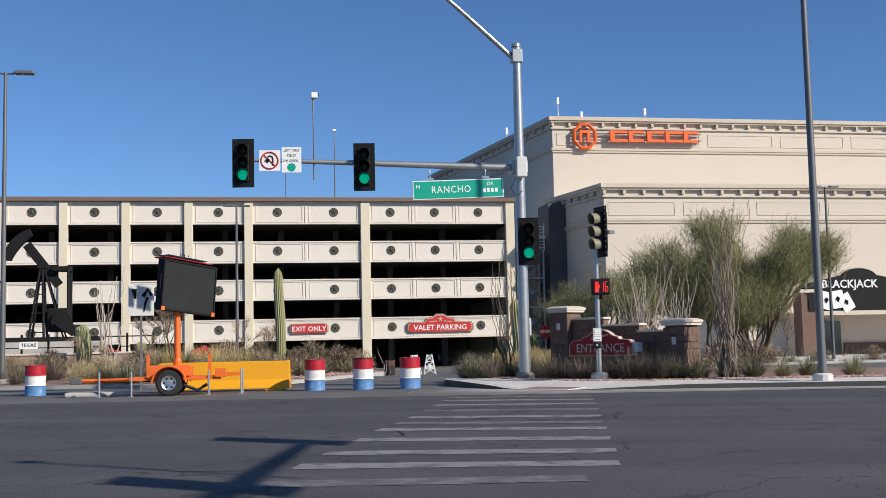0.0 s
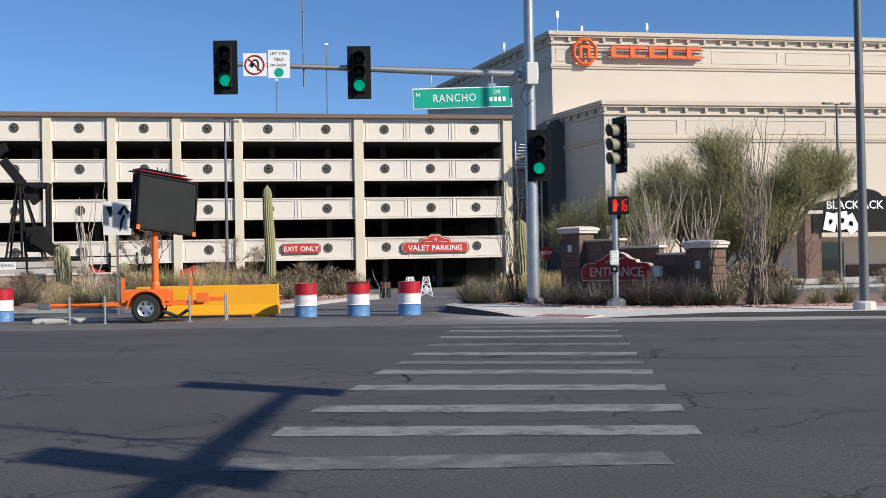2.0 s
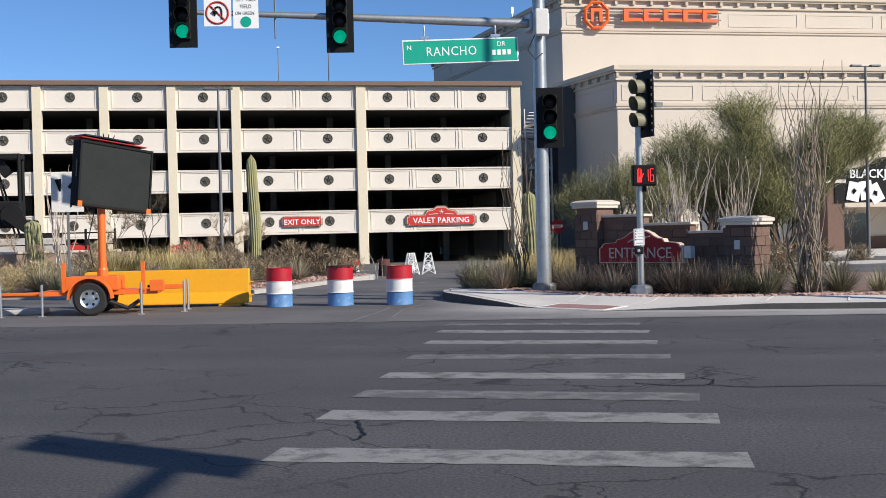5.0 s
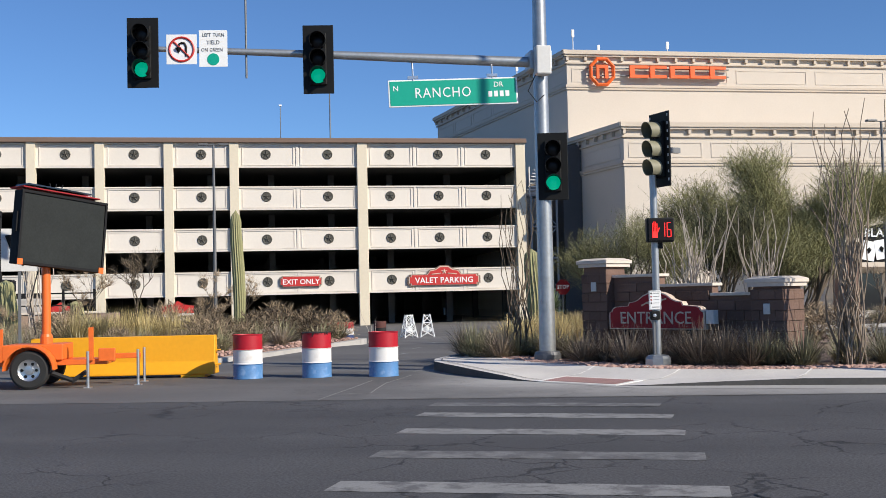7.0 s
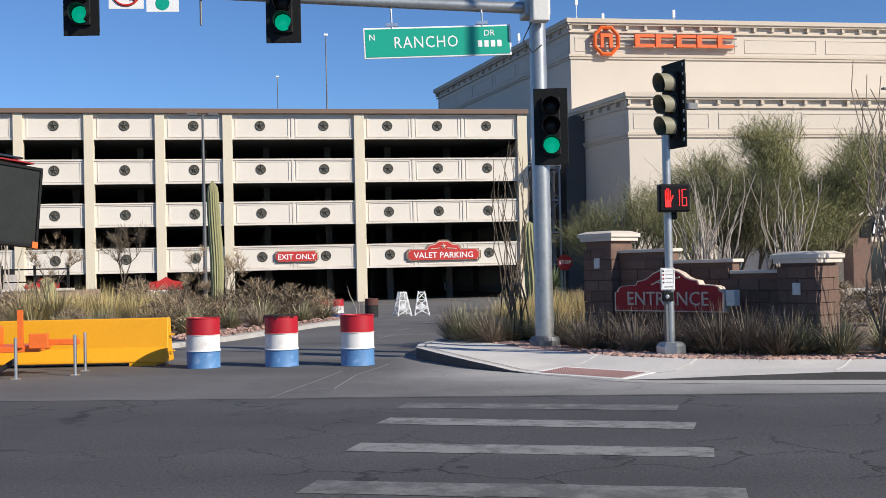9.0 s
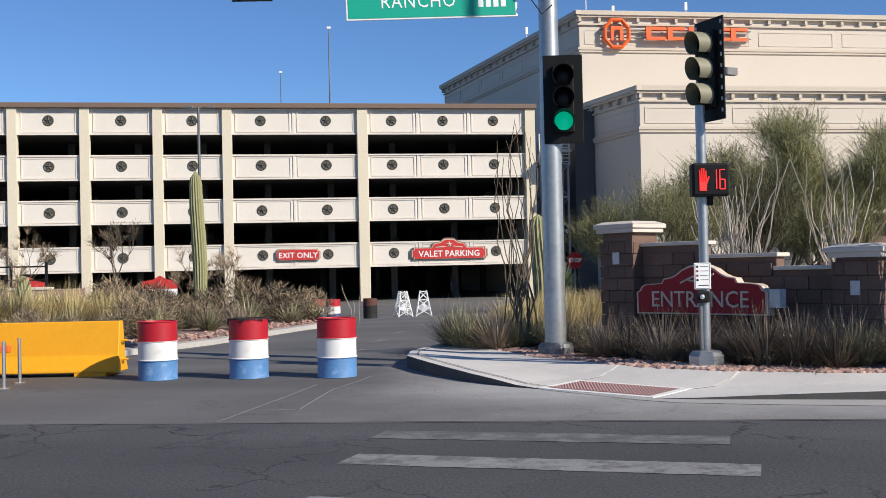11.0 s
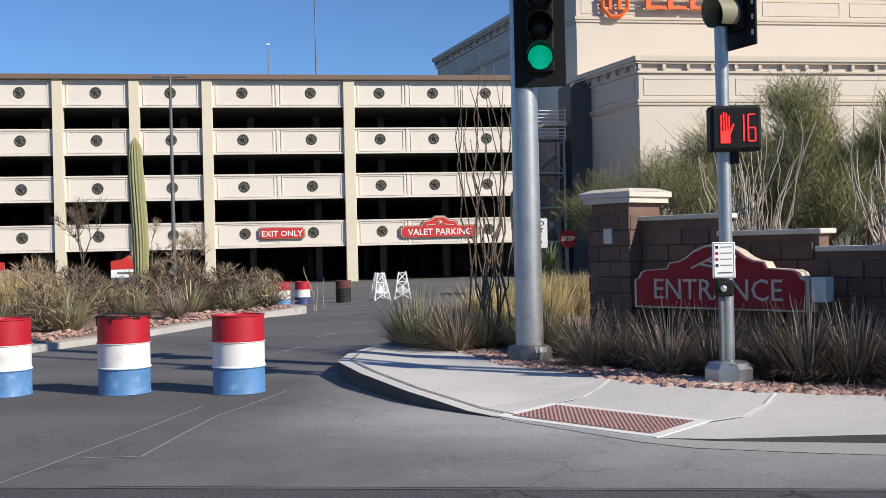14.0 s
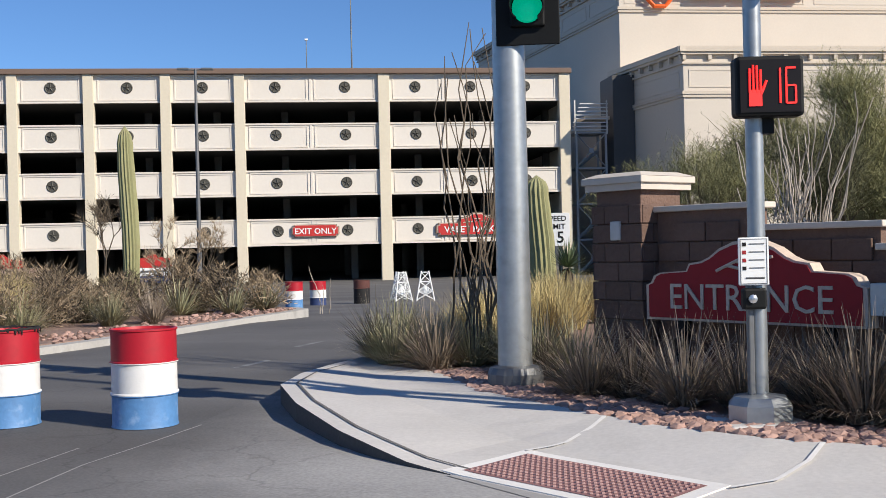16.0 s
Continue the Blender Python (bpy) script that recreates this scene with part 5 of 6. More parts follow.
pj = thing("pump_jack", pose(-15.45, 52, 1.85), "black iron oil pump jack with a steeply slanted walking beam", "pump jack")
for sy in (-.55, .55):
    part("frame_leg", tb([(-.95, sy, 0), (-.4, sy * .3, 4.0)], .06, 6), IRON, pj)
    part("frame_leg", tb([(-.15, sy, 0), (-.3, sy * .3, 4.0)], .07, 6), IRON, pj)
    part("back_brace", tb([(.85, sy, .1), (-.2, sy * .3, 3.8)], .05, 6), IRON, pj)
for i in range(7):
    z = .5 + i * .5
    part("cross_bar", bx(-.95 + z * .13, -.2, -.52 + z * .09, -.46 + z * .09, z - .03, z + .03), IRON, pj)
part("bearing_block", bx(-.55, -.1, -.28, .28, 3.85, 4.1, bevel=.03), IRON, pj)
beam = part("walking_beam", bx(-1.35, 1.35, -.16, .16, -.23, .23, bevel=0.02), IRON, pj)
beam.matrix_basis = pose(-.3, 0, 4.05, 0, 53, 0)
# curved head: an arc about the pivot, wider at its top
headp = [(-.35 + 2.0 * math.cos(math.radians(a)), 4.05 + 2.0 * math.sin(math.radians(a))) for a in range(108, 176, 8)]
headp += [(-.35 + (1.62 - .16 * math.sin(math.radians((a - 108) * 2.6))) * math.cos(math.radians(a)), 4.05 + (1.62 - .16 * math.sin(math.radians((a - 108) * 2.6))) * math.sin(math.radians(a))) for a in range(172, 107, -8)]
part("horse_head", slab(headp, -.22, .22), IRON, pj)
part("bridle", tb([(-2.33, 0, 4.4), (-2.3, 0, 3.2)], .05, 6), IRON, pj)
part("carrier_bar", bx(-2.42, -2.18, -.2, .2, 3.1, 3.22), IRON, pj)
part("polished_rod", tb([(-2.3, 0, 3.2), (-2.3, 0, 0)], .025, 6), GREY_STEEL, pj)
part("gear_box", bx(.0, 1.1, -.6, .6, .5, 1.75, bevel=0.08), IRON, pj)
part("belt_guard", lathe([(.5, -.08), (.55, 0), (.5, .08)], 20), IRON, pj).matrix_basis = pose(.75, -.75, 1.05, 90)
part("counterweight", slab([(.4, .9), (1.3, .25), (1.6, .6), (.9, 1.5)], -.95, -.84), IRON, pj)
for sy in (-.45, .45):
    part("pitman_arm", tb([(1.05, sy, .6), (1.05, sy, 3.9)], .09, 6), IRON, pj)
part("equaliser_bar", bx(.2, 1.15, -.5, .5, 3.7, 3.95, bevel=.03), IRON, pj)
part("motor", bx(1.15, 1.75, -.4, .4, .3, .85, bevel=.08), IRON, pj)
part("skid", bx(-2.4, 2.8, -.7, .7, 0, .2), IRON, pj)


# ---- plants ----
def blade_clump(seed, n, h, spread, stiff=1.0, w=0.012):
    """A rounded tussock of blades that radiate from the foot and bow outwards, each a narrow four-step strip."""
    rng = random.Random(seed)
    bm = bmesh.new()
    for _ in range(n):
        a = rng.uniform(0, 6.283)
        tilt = min(spread, 1.35) * .95 * rng.random() ** .62
        L = h * rng.uniform(.6, 1.12) * (1 - .12 * tilt)
        d = Vector((math.cos(a), math.sin(a), 0))
        twist = rng.uniform(-.5, .5)
        s = Vector((-d.y, d.x, 0)) * w * rng.uniform(.6, 1.3)
        p = d * rng.uniform(0, .17) * (.5 + spread * .5)
        sway = Vector((-d.y, d.x, 0)) * rng.uniform(-.12, .12)
        prev = None
        q = p.copy()
        for i in range(5):
            f = i / 4
            b = tilt + .55 * stiff * tilt * f * f + .1 * twist * f
            if i:
                q = q + (d * math.sin(b) + Vector((0, 0, math.cos(b))) + sway * f) * (L / 4)
            ww = s * (1 - .88 * f)
            cur = (bm.verts.new(q - ww), bm.verts.new(q + ww))
            if prev:
                bm.faces.new((prev[0], prev[1], cur[1], cur[0]))
            prev = cur
    return bm


def plant_kind(name, builds, material, label, cat, group):
    meshes = []
    for b in builds:
        me = bpy.data.meshes.new(name)
        b.to_mesh(me)
        b.free()
        me.materials.append(material)
        meshes.append(me)

    def put(x, y, z, s=1.0, turn=None, k=None):
        me = meshes[random.randrange(len(meshes)) if k is None else k % len(meshes)]
        o = new(name, me)
        o.matrix_basis = pose(x, y, z, random.uniform(-6, 6), random.uniform(-6, 6), random.uniform(0, 360) if turn is None else turn) @ Matrix.Diagonal((s, s, s, 1))
        return tagged(o, label, cat, group)
    return put


grass_dusky = plant_kind("grass_clump", [blade_clump(i, 430, .82, 1.25, 1.0, .0085) for i in range(5)], GRASS_DARK, "dusky brown-green tuft of arching blades in gravel", "grass", "dusky grass tufts")
grass_olive = plant_kind("grass_clump", [blade_clump(10 + i, 430, .8, 1.2, 1.0, .0085) for i in range(4)], GRASS_GREEN, "olive green tuft of arching blades in gravel", "grass", "olive grass tufts")
grass_gold = plant_kind("grass_clump", [blade_clump(20 + i, 420, .95, .8, 1.0, .0085) for i in range(3)], GRASS_GOLD, "straw-yellow tuft of upright grass in gravel", "grass", "straw grass tufts")
yucca = plant_kind("yucca", [blade_clump(30 + i, 130, .75, 1.25, .7, .022) for i in range(2)], GRASS_GREEN, "green yucca with stiff pointed leaves", "yucca", "yuccas")

GZ = .165
for i in range(8):
    grass_dusky(3.05 + .31 * i + random.uniform(-.12, .12), 21.5 - .44 * i + random.uniform(-.15, .15), GZ, random.uniform(.8, 1.1))
for x, y in ((1.75, 24.6), (1.5, 25.2), (2.2, 25.0), (2.0, 25.8), (2.7, 24.6), (1.9, 24.15), (2.35, 24.3), (3.1, 23.9), (2.85, 23.2), (3.15, 22.6), (2.9, 22.9), (1.45, 24.75), (1.35, 25.5), (1.7, 26.2)):
    (grass_dusky if random.random() < .45 else grass_olive)(x, y, GZ, random.uniform(.8, 1.05))
for x, y in ((5.5, 18.5), (6.0, 18.2), (6.4, 18.7), (6.9, 18.1), (7.5, 17.9), (8.2, 17.6), (9.0, 17.8), (10, 17.3), (7.2, 18.9), (8.0, 18.9)):
    grass_olive(x, y, GZ, random.uniform(.75, 1.0))
for x, y in ((5.0, 19.1), (4.6, 19.5), (5.6, 19.0), (5.2, 19.9), (4.7, 20.5), (5.7, 19.6), (11.5, 16.9), (13, 16.5), (15, 16.3), (17, 16.2)):
    grass_dusky(x, y, GZ, random.uniform(.85, 1.1))
for i in range(34):
    t = random.random()
    grass_gold(2.6 + t * 3.2 + random.uniform(-.2, 1.2), 26.0 + t * 7.5 + random.uniform(-.8, .8), GZ, random.uniform(.75, 1.05))
for i in range(10):
    grass_olive(2.3 + i * .28 + random.uniform(-.1, .2), 26 + i * .62, GZ, random.uniform(.8, 1.0))
yucca(4.6, 31.6, GZ, 1.25)


def trunk_yucca(m, h, label):
    """A short shaggy trunk under a ball of stiff leaves."""
    e = thing("tree_yucca", m, label, "yucca")
    part("trunk", tb([(0, 0, -.1), (.03, 0, h * .5), (0, .02, h)], [.13, .12, .1], 10), BARK, e)
    bm = bmesh.new()
    rng = random.Random(77)
    for _ in range(220):
        a, b = rng.uniform(0, 6.283), rng.uniform(-.35, 1.45)
        d = Vector((math.cos(a) * math.cos(b), math.sin(a) * math.cos(b), math.sin(b)))
        sd = Vector((-math.sin(a), math.cos(a), 0)) * .018
        p, L = Vector((0, 0, h)) + d * .06, rng.uniform(.38, .6)
        bm.faces.new([bm.verts.new(q) for q in (p - sd, p + sd, p + d * L)])
    part("leaf_ball", bm, YUCCA, e, "stiff dark green leaves")
    return e


trunk_yucca(pose(5.35, 31.9, .16), .95, "dark green yucca on a short trunk among straw grass")
# island plants
for i in range(34):
    t = random.random()
    kx, ky = -4.7 + 4.6 * t, 28.3 + 9.8 * t
    back = random.uniform(.5, 5.5)
    (grass_dusky if random.random() < .5 else grass_olive)(kx - back, ky + back * .25 + .4, .14, random.uniform(.75, 1.15))
for i in range(20):
    grass_gold(-6.9 + random.uniform(-1.5, 1.6), 33.5 + random.uniform(-1.6, 1.8), .14, random.uniform(1.1, 1.5))
for i in range(44):
    x = random.uniform(-26, -8.5)
    (grass_dusky if random.random() < .55 else grass_olive)(x, random.uniform(31 + max(0, (-x - 10) * .42), 47), .14, random.uniform(.8, 1.25))
for x, y in ((-3.7, 38.6), (-4.6, 39.3), (-1.2, 37.4), (-2.4, 37.6), (-.5, 38.6), (-9.2, 31.5), (-8.0, 30.4)):
    yucca(x, y, .14, random.uniform(.9, 1.3))


def twig_bush(seed, n, h, r):
    """A dome of short crooked twigs in all directions, thinner towards its edge."""
    rng = random.Random(seed)
    bm = bmesh.new()
    for _ in range(n):
        a, f = rng.uniform(0, 6.283), rng.random() ** .55
        b = rng.uniform(0, 1.5)
        p = Vector((math.cos(a) * math.cos(b) * r * f, math.sin(a) * math.cos(b) * r * f, .05 + h * math.sin(b) * f))
        d = (p * .6 + Vector((rng.uniform(-1, 1), rng.uniform(-1, 1), rng.uniform(-.3, 1)))).normalized()
        L = rng.uniform(.1, .3) * h
        sd = d.cross(Vector((rng.uniform(-1, 1), rng.uniform(-1, 1), rng.uniform(-1, 1)))).normalized() * rng.uniform(.004, .011)
        k = p + d * L * .5 + Vector((rng.uniform(-1, 1), rng.uniform(-1, 1), rng.uniform(-1, 1))) * L * .12
        v = [bm.verts.new(q) for q in (p - sd, p + sd, k + sd * .8, k - sd * .8, p + d * L)]
        bm.faces.new(v[:4])
        bm.faces.new((v[3], v[2], v[4]))
    for _ in range(14):
        a = rng.uniform(0, 6.283)
        d = Vector((math.cos(a) * rng.uniform(.2, 1) * r, math.sin(a) * rng.uniform(.2, 1) * r, h * rng.uniform(.5, .95)))
        tube(bm, [(0, 0, 0), d * .5 + Vector((0, 0, .06)), d], [.016, .011, .004], 4, False)
    return bm


dry_bush = plant_kind("dry_bush", [twig_bush(50 + i, 1500, .8, .75) for i in range(4)], LEAF_DRY, "dry brown twiggy desert bush in gravel", "bush", "dry bushes")
tan_bush = plant_kind("tan_bush", [twig_bush(60 + i, 1500, .85, .7) for i in range(3)], TAN_TWIG, "straw-coloured feathery desert bush in gravel", "bush", "straw bushes")
for i in range(34):
    t = random.random()
    kx, ky = -4.7 + 4.6 * t, 28.3 + 9.8 * t
    back = random.uniform(1.0, 7.0)
    if abs(kx - back + 6.9) < 1.9 and abs(ky + back * .3 + .6 - 33.2) < 2.2:
        continue
    (dry_bush if random.random() < .6 else (grass_dusky if random.random() < .4 else tan_bush))(kx - back, ky + back * .3 + .6, .14, random.uniform(.65, 1.25))
for i in range(40):
    x = random.uniform(-28, -8.0)
    (dry_bush if random.random() < .6 else (grass_dusky if random.random() < .4 else tan_bush))(x, random.uniform(33 + max(0, (-x - 10) * .42), 48), .14, random.uniform(.8, 1.4))
for i in range(16):
    (dry_bush if random.random() < .5 else tan_bush)(random.uniform(6.5, 11), random.uniform(24, 36), GZ, random.uniform(.8, 1.2))
for i in range(16):
    (dry_bush if random.random() < .5 else grass_olive)(random.uniform(14, 36), random.uniform(52, 60), ground_z(56), random.uniform(.9, 1.5))


for x, y, k in ((-1.5, 38.4, 1.3), (-2.6, 38.9, 1.5), (-.6, 38.9, 1.1), (-6.2, 38.4, 1.6), (-3.4, 36.6, 1.2), (-5.0, 36.8, 1.4)):
    dry_bush(x, y, .14, k)


def saguaro(m, h, r, label):
    e = thing("saguaro_cactus", m, label, "cactus")
    ribs, seg = 16, 64
    bm = bmesh.new()
    rings = []
    for i in range(22):
        f = i / 21
        if f > .86:
            g = (f - .86) / .14
            rr = r * math.sqrt(max(1 - g * g, .002))
        else:
            rr = r * (.82 + .22 * math.sin(f * 3.0) - .02 * math.sin(f * 31))
        off = .05 * math.sin(f * 5)
        rings.append([bm.verts.new((off + rr * (1 + .075 * math.cos(ribs * t)) * math.cos(t), rr * (1 + .075 * math.cos(ribs * t)) * math.sin(t), h * f)) for t in (2 * math.pi * j / seg for j in range(seg))])
    for a, b in zip(rings, rings[1:]):
        for j in range(seg):
            bm.faces.new((a[j], a[(j + 1) % seg], b[(j + 1) % seg], b[j]))
    bm.faces.new(rings[-1])
    part("ribbed_stem", bm, SAGUARO, e, smooth=True)
    return e


saguaro(pose(-3.9, 40.4, .1), 4.7, .2, "tall ribbed olive saguaro cactus in the island")
saguaro(pose(5.21, 33.6, .1), 2.87, .24, "ribbed olive saguaro cactus among straw grass")
saguaro(pose(-13.15, 47.6, .1), 2.5, .34, "short thick saguaro cactus before the planter wall")
saguaro(pose(-10.3, 46.8, .1), 1.6, .26, "small saguaro cactus before the planter wall")


STEM_BROWN = mat("brown_grey_stems", (0.25, 0.20, 0.15), 0.85, var=0.2, big=3, fine=30, island=0.6)


def ocotillo(m, n, h, spread, seed, label, r=.018, mat_=None):
    rng = random.Random(seed)
    e = thing("ocotillo", m, label, "ocotillo")
    for _ in range(n):
        a = rng.uniform(0, 6.283)
        l = h * rng.uniform(.5, 1.05)
        out = spread * rng.random()
        d = Vector((math.cos(a), math.sin(a), 0))
        pts, rad = [], []
        wx, wy = rng.uniform(-.13, .13), rng.uniform(-.13, .13)
        for i in range(11):
            f = i / 10
            jx, jy = (rng.uniform(-.017, .017) * l if i else 0 for _k in (0, 1))
            pts.append(Vector((jx, jy, 0)) + d * (.12 + out * l * (f ** 1.15) * .5) + Vector((wx * math.sin(f * 5 + a) * l * .5, wy * math.sin(f * 6 + 2 * a) * l * .5, l * f)))
            rad.append(r * (1.15 - .75 * f) * rng.uniform(.85, 1.15))
        part("stem", tb(pts, rad, 5), mat_ or STEM_GREY, e)
    return e


ocotillo(pose(6.85, 18.0, .16), 38, 4.5, .22, 3, "tall grey ocotillo with bare upright stems", .016, STEM_BROWN)
ocotillo(pose(2.5, 24.5, .16), 17, 4.0, .4, 5, "dark bare ocotillo beside the signal mast", .014, BARK)
ocotillo(pose(7.3, 22.2, .16), 34, 3.0, .4, 7, "pale grey ocotillo behind the entrance wall", .016)
ocotillo(pose(9.0, 30, .16), 60, 3.7, .75, 9, "pale grey ocotillo thicket behind the entrance wall", .02)
ocotillo(pose(-11.8, 46.5, .14), 16, 5.0, .35, 11, "grey bare ocotillo before the planter wall", .03)
ocotillo(pose(1.0, 41.5, -.16), 3, 1.5, .5, 12, "few thin grey stems at the island tip", .014)


def branches(bm, rng, p, d, length, r, depth, tips, spread=.55, up=.12):
    """Recursive tapered limbs; tips collects their ends."""
    q = p + d * length * .5 + Vector((rng.uniform(-1, 1), rng.uniform(-1, 1), 0)) * length * .07
    e = q + (d + Vector((0, 0, up))).normalized() * length * .5
    tube(bm, [p, q, e], [r, r * .85, r * .68], 6 if depth > 1 else 4, False)
    tips.append((e, (e - q).normalized(), depth))
    if depth == 0:
        return
    for _ in range(rng.choice((2, 3, 3))):
        v = Vector((rng.uniform(-1, 1), rng.uniform(-1, 1), rng.uniform(-.35, .8))) * spread
        branches(bm, rng, e if rng.random() < .7 else q, (d + v).normalized(), length * rng.uniform(.6, .85), r * .6, depth - 1, tips, spread, up)


def palo_verde(m, h, r, seed, twigs, label):
    """Desert tree: several limbs from the foot and a loose crown of fine olive twigs and tiny leaves."""
    rng = random.Random(seed)
    e = thing("palo_verde_tree", m, label, "tree")
    bm, tips = bmesh.new(), []
    for i in range(5):
        a = i * 1.257 + rng.uniform(-.4, .4)
        branches(bm, rng, Vector((.15 * math.cos(a), .15 * math.sin(a), 0)), Vector((.6 * math.cos(a), .6 * math.sin(a), 1)).normalized(), h * .3, .13 * h / 8, 3, tips)
    part("trunk", bm, BARK, e, "dark bark limbs")
    tips = [t for t in tips if t[2] <= 1]
    verts, faces = [], []
    for _ in range(twigs):
        c, d, _k = tips[rng.randrange(len(tips))]
        p = c + Vector((rng.gauss(0, .5), rng.gauss(0, .5), rng.gauss(0, .4))) * r * .17
        d = (d * .4 + Vector((rng.uniform(-.8, .8), rng.uniform(-.8, .8), rng.uniform(-.15, .9)))).normalized()
        L = rng.uniform(.35, 1.1) * h / 9
        s = d.cross(Vector((rng.uniform(-1, 1), rng.uniform(-1, 1), rng.uniform(-1, 1)))).normalized() * .008 * h / 8
        k = len(verts)
        mid = p + d * L * .55 + Vector((0, 0, .04))
        verts += [p - s, p + s, mid + s * .8, mid - s * .8, p + d * L]
        faces += [(k, k + 1, k + 2, k + 3), (k + 3, k + 2, k + 4)]
        for j in range(4):
            f = rng.uniform(.1, 1)
            g = p + d * L * f
            u = Vector((rng.uniform(-1, 1), rng.uniform(-1, 1), rng.uniform(-.6, 1))).normalized() * rng.uniform(.14, .34) * h / 9
            w = u.cross(d).normalized() * .0068 * h / 8
            k = len(verts)
            verts += [g - w, g + w, g + u]
            faces += [(k, k + 1, k + 2)]
    me = bpy.data.meshes.new("crown")
    me.from_pydata([tuple(v) for v in verts], [], faces)
    me.materials.append(TWIG)
    o = new("crown", me)
    o.parent = e
    o["label"] = "loose crown of fine olive twigs"
    return e


palo_verde(pose(28.8, 61, -.58), 11.3, 6.6, 41, 22000, "large olive palo verde tree with a loose twiggy crown")
palo_verde(pose(21.4, 57, -.52, 0, 0, 60), 7.6, 5.0, 43, 13000, "olive palo verde tree behind the entrance wall")
palo_verde(pose(15.6, 53.4, -.5, 0, 0, 120), 6.6, 5.0, 45, 12000, "low spreading green palo verde tree")
palo_verde(pose(29.6, 63, -.58, 0, 0, 30), 6.6, 5.0, 47, 9000, "olive palo verde tree before the cinema")
palo_verde(pose(24.8, 60, -.52, 0, 0, 250), 7.4, 5.0, 48, 10000, "olive palo verde tree behind the entrance wall")
palo_verde(pose(56, 78, -.78, 0, 0, 200), 5.2, 3.5, 49, 3000, "small palo verde tree before the casino porch")


def bare_tree(m, h, seed, label, twigs=500):
    rng = random.Random(seed)
    e = thing("bare_tree", m, label, "tree")
    bm, tips = bmesh.new(), []
    branches(bm, rng, Vector((0, 0, -.1)), Vector((.05, 0, 1)), h * .34, .05 * h / 4, 4, tips, .6, .1)
    part("trunk", bm, BARK, e)
    bm = bmesh.new()
    ends = [t for t in tips if t[2] <= 1]
    for _ in range(twigs):
        c, d, _k = ends[rng.randrange(len(ends))]
        d = (d + Vector((rng.uniform(-1, 1), rng.uniform(-1, 1), rng.uniform(-.5, .8)))).normalized()
        L = rng.uniform(.15, .5) * h / 4
        tube(bm, [c, c + d * L], [.008 * h / 4, .003 * h / 4], 3, False)
    part("twig_crown", bm, LEAF_DRY, e)
    return e


bare_tree(pose(-10.9, 78, -.75), 6.2, 61, "bare leafless young tree before the garage", 600)
bare_tree(pose(-3.9, 62, -.58), 3.7, 63, "dry twiggy young tree before the garage", 900)
bare_tree(pose(-5.4, 60, -.56), 3.5, 64, "dry twiggy young tree before the garage", 900)
bare_tree(pose(-9.5, 42, .1), 2.9, 68, "dry twiggy bush in the island", 900)
bare_tree(pose(-11.5, 36, .1), 2.0, 69, "dry twiggy bush in the island", 700)
bare_tree(pose(-18.5, 47, .1), 2.4, 70, "dry twiggy bush before the planter wall", 700)
bare_tree(pose(14.6, 30, .1, 0, 25, 0), 2.6, 72, "bare leaning desert tree beside the drive", 60)

# rocks along the edge of the bed
rock_meshes = []
for i in range(6):
    rng = random.Random(100 + i)
    bm = bmesh.new()
    bmesh.ops.create_icosphere(bm, subdivisions=1, radius=1)
    for v in bm.verts:
        v.co *= rng.uniform(.7, 1.2)
    me = bpy.data.meshes.new("rock")
    bm.to_mesh(me)
    bm.free()
    me.materials.append(ROCK)
    rock_meshes.append(me)
RNG = random.Random(7)


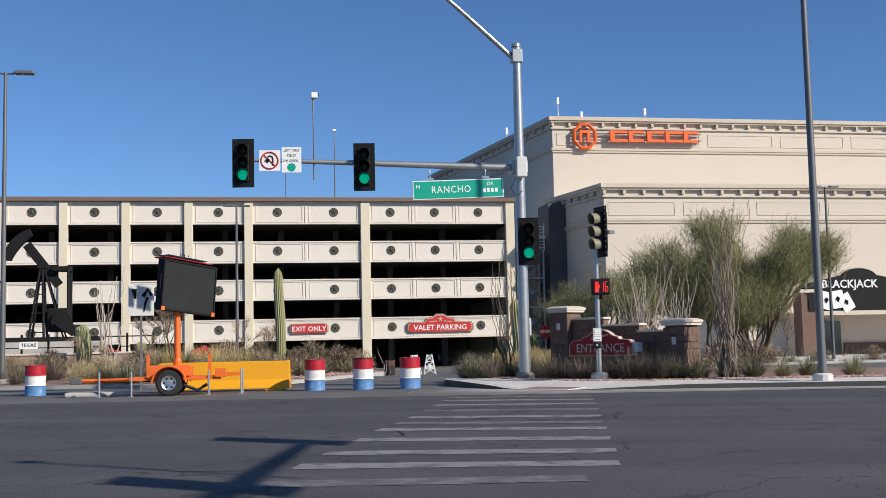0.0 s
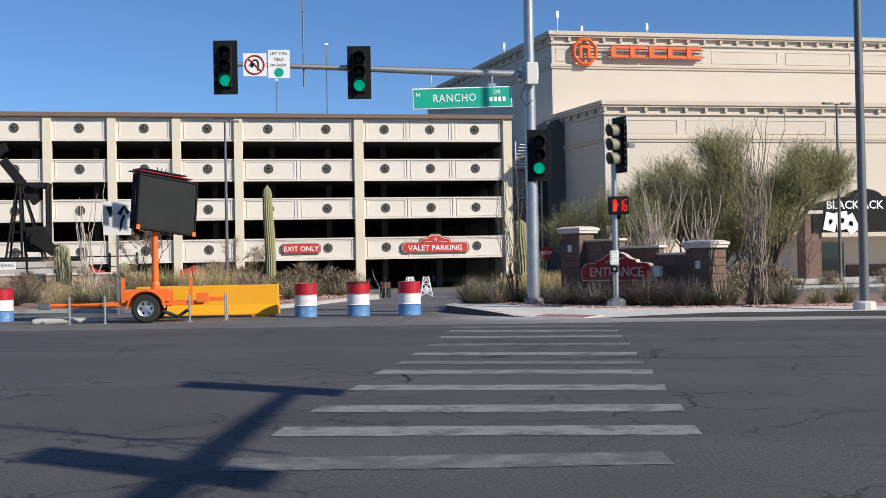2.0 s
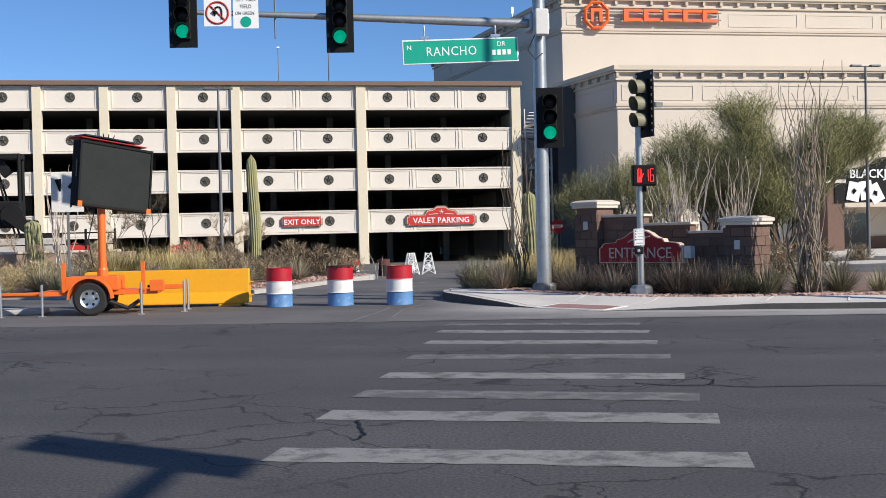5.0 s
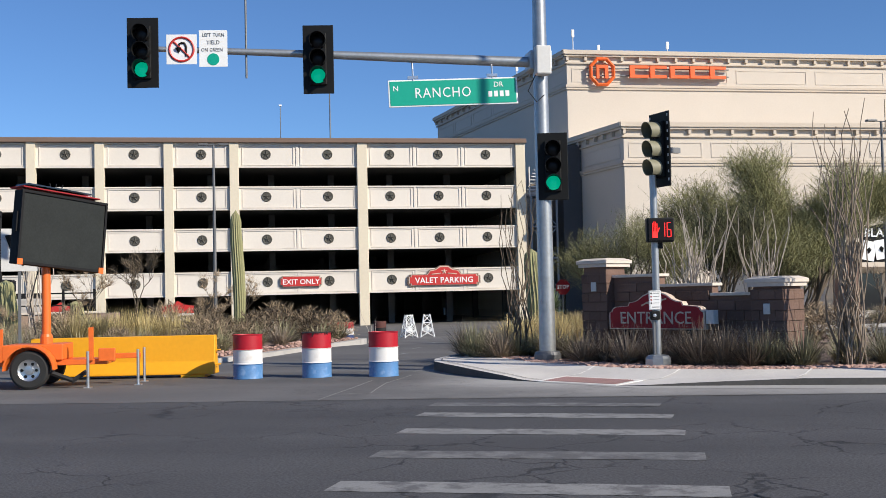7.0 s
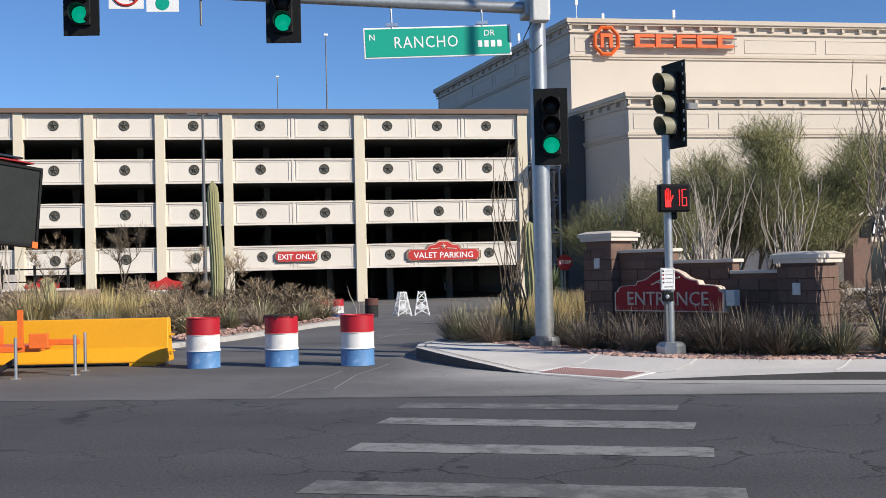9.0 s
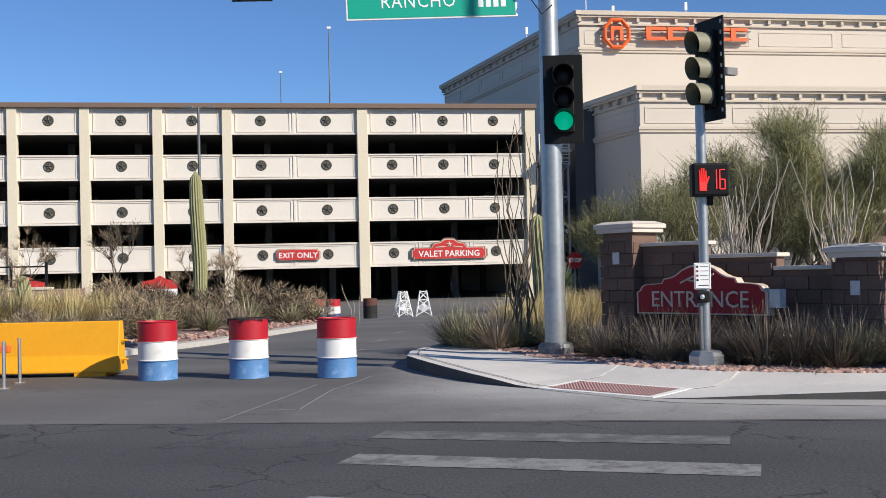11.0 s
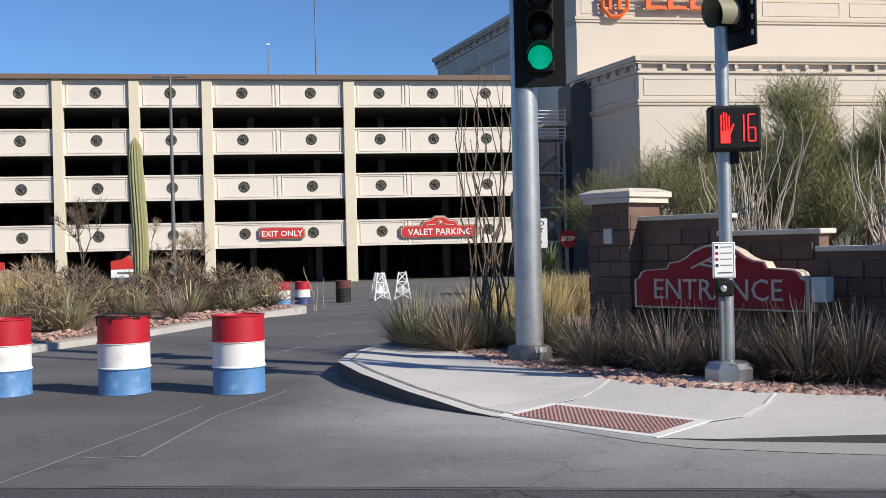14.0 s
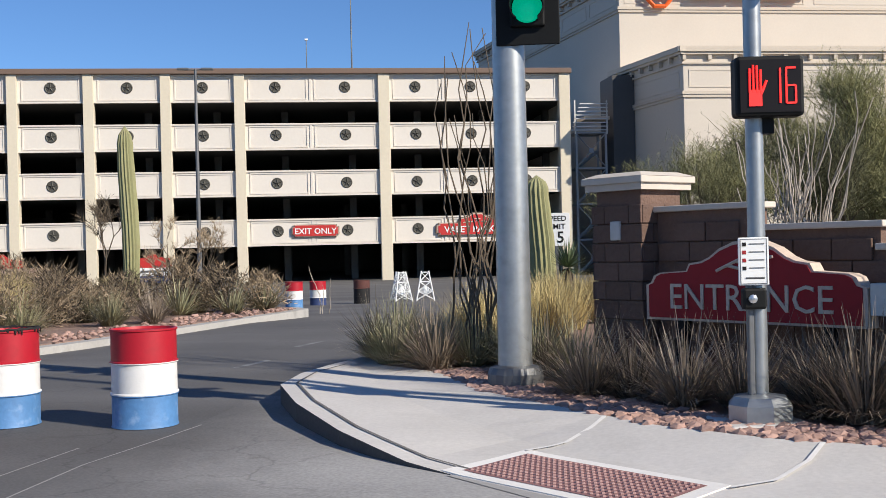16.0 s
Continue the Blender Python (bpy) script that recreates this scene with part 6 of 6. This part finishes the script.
def rock_band(p0, p1, width, n, size):
    verts, faces = [], []
    for _ in range(n):
        t, o = RNG.random(), RNG.random()
        d = Vector((p1[0] - p0[0], p1[1] - p0[1], 0))
        s = Vector((-d.y, d.x, 0)).normalized() * width
        p = Vector((*p0, .15)) + d * t + s * o
        k = size * RNG.uniform(.45, 1.25)
        me = rock_meshes[RNG.randrange(6)]
        rot = Euler((RNG.uniform(0, 6), RNG.uniform(0, 6), RNG.uniform(0, 6))).to_matrix()
        b = len(verts)
        for v in me.vertices:
            q = rot @ (v.co * k)
            verts.append((p.x + q.x * 1.25, p.y + q.y, p.z + q.z * .75 + k * .3))
        faces += [tuple(b + i for i in f.vertices) for f in me.polygons]
    return verts, faces


allv, allf = [], []
for i in range(4, 15):
    (x0, y0), (x1, y1) = BED[i], BED[i + 1]
    if i > 13:
        x1, y1 = x0 + 5, y0 - 1.2
    L = math.hypot(x1 - x0, y1 - y0)
    v, f = rock_band((x0, y0), (x1, y1), .62, int(L * 190), .05)
    b = len(allv)
    allv += v
    allf += [tuple(b + j for j in q) for q in f]
for a, b2 in (((-4.6, 28.6), (-3.0, 31.2)), ((-3.0, 31.2), (-.9, 35.8)), ((-.9, 35.8), (.2, 38.6))):
    v, f = rock_band(a, b2, 1.3, 110, .05)
    b = len(allv)
    allv += v
    allf += [tuple(b + j for j in q) for q in f]
me = bpy.data.meshes.new("edging_rocks")
me.from_pydata(allv, [], allf)
me.materials.append(ROCK)
tagged(new("edging_rocks", me), "loose reddish edging rocks in the planting beds", "rocks", kind="stuff")

# ---- signal mast over the near side of the crossing; its shadow lies on the road ----
m2 = thing("signal_mast", pose(.7, -11.6, 0), "galvanised signal mast over the near kerb", "signal mast")
part("pole", tb([(0, 0, 0), (0, 0, 7.2)], [.19, .14], 16), GALV, m2, smooth=True)
part("arm", tb([(0, 0, 6.5), (.55, 2.5, 6.5), (1.1, 4.95, 6.5), (2.0, 9.3, 6.5)], [.13, .12, .105, .07], 12), GALV, m2, smooth=True)
e = thing("camera_pole", pose(2.0, -6.1, 6.5), "thin steel pole with a traffic camera on the near arm", "traffic camera")
part("pole", tb([(0, 0, -.3), (0, 0, 2.1)], .03, 8), GREY_STEEL, e)
part("camera_body", bx(-.07, .13, -.1, .1, 2.05, 2.22, bevel=0.03), SIGN_WHITE, e)
for hx, hy in ((2.4, -2.1), (1.5, -6.68)):
    signal_head("traffic_light", pose(hx, hy, 6.5, 0, 0, 76), "black traffic light on the near mast arm", green=False)
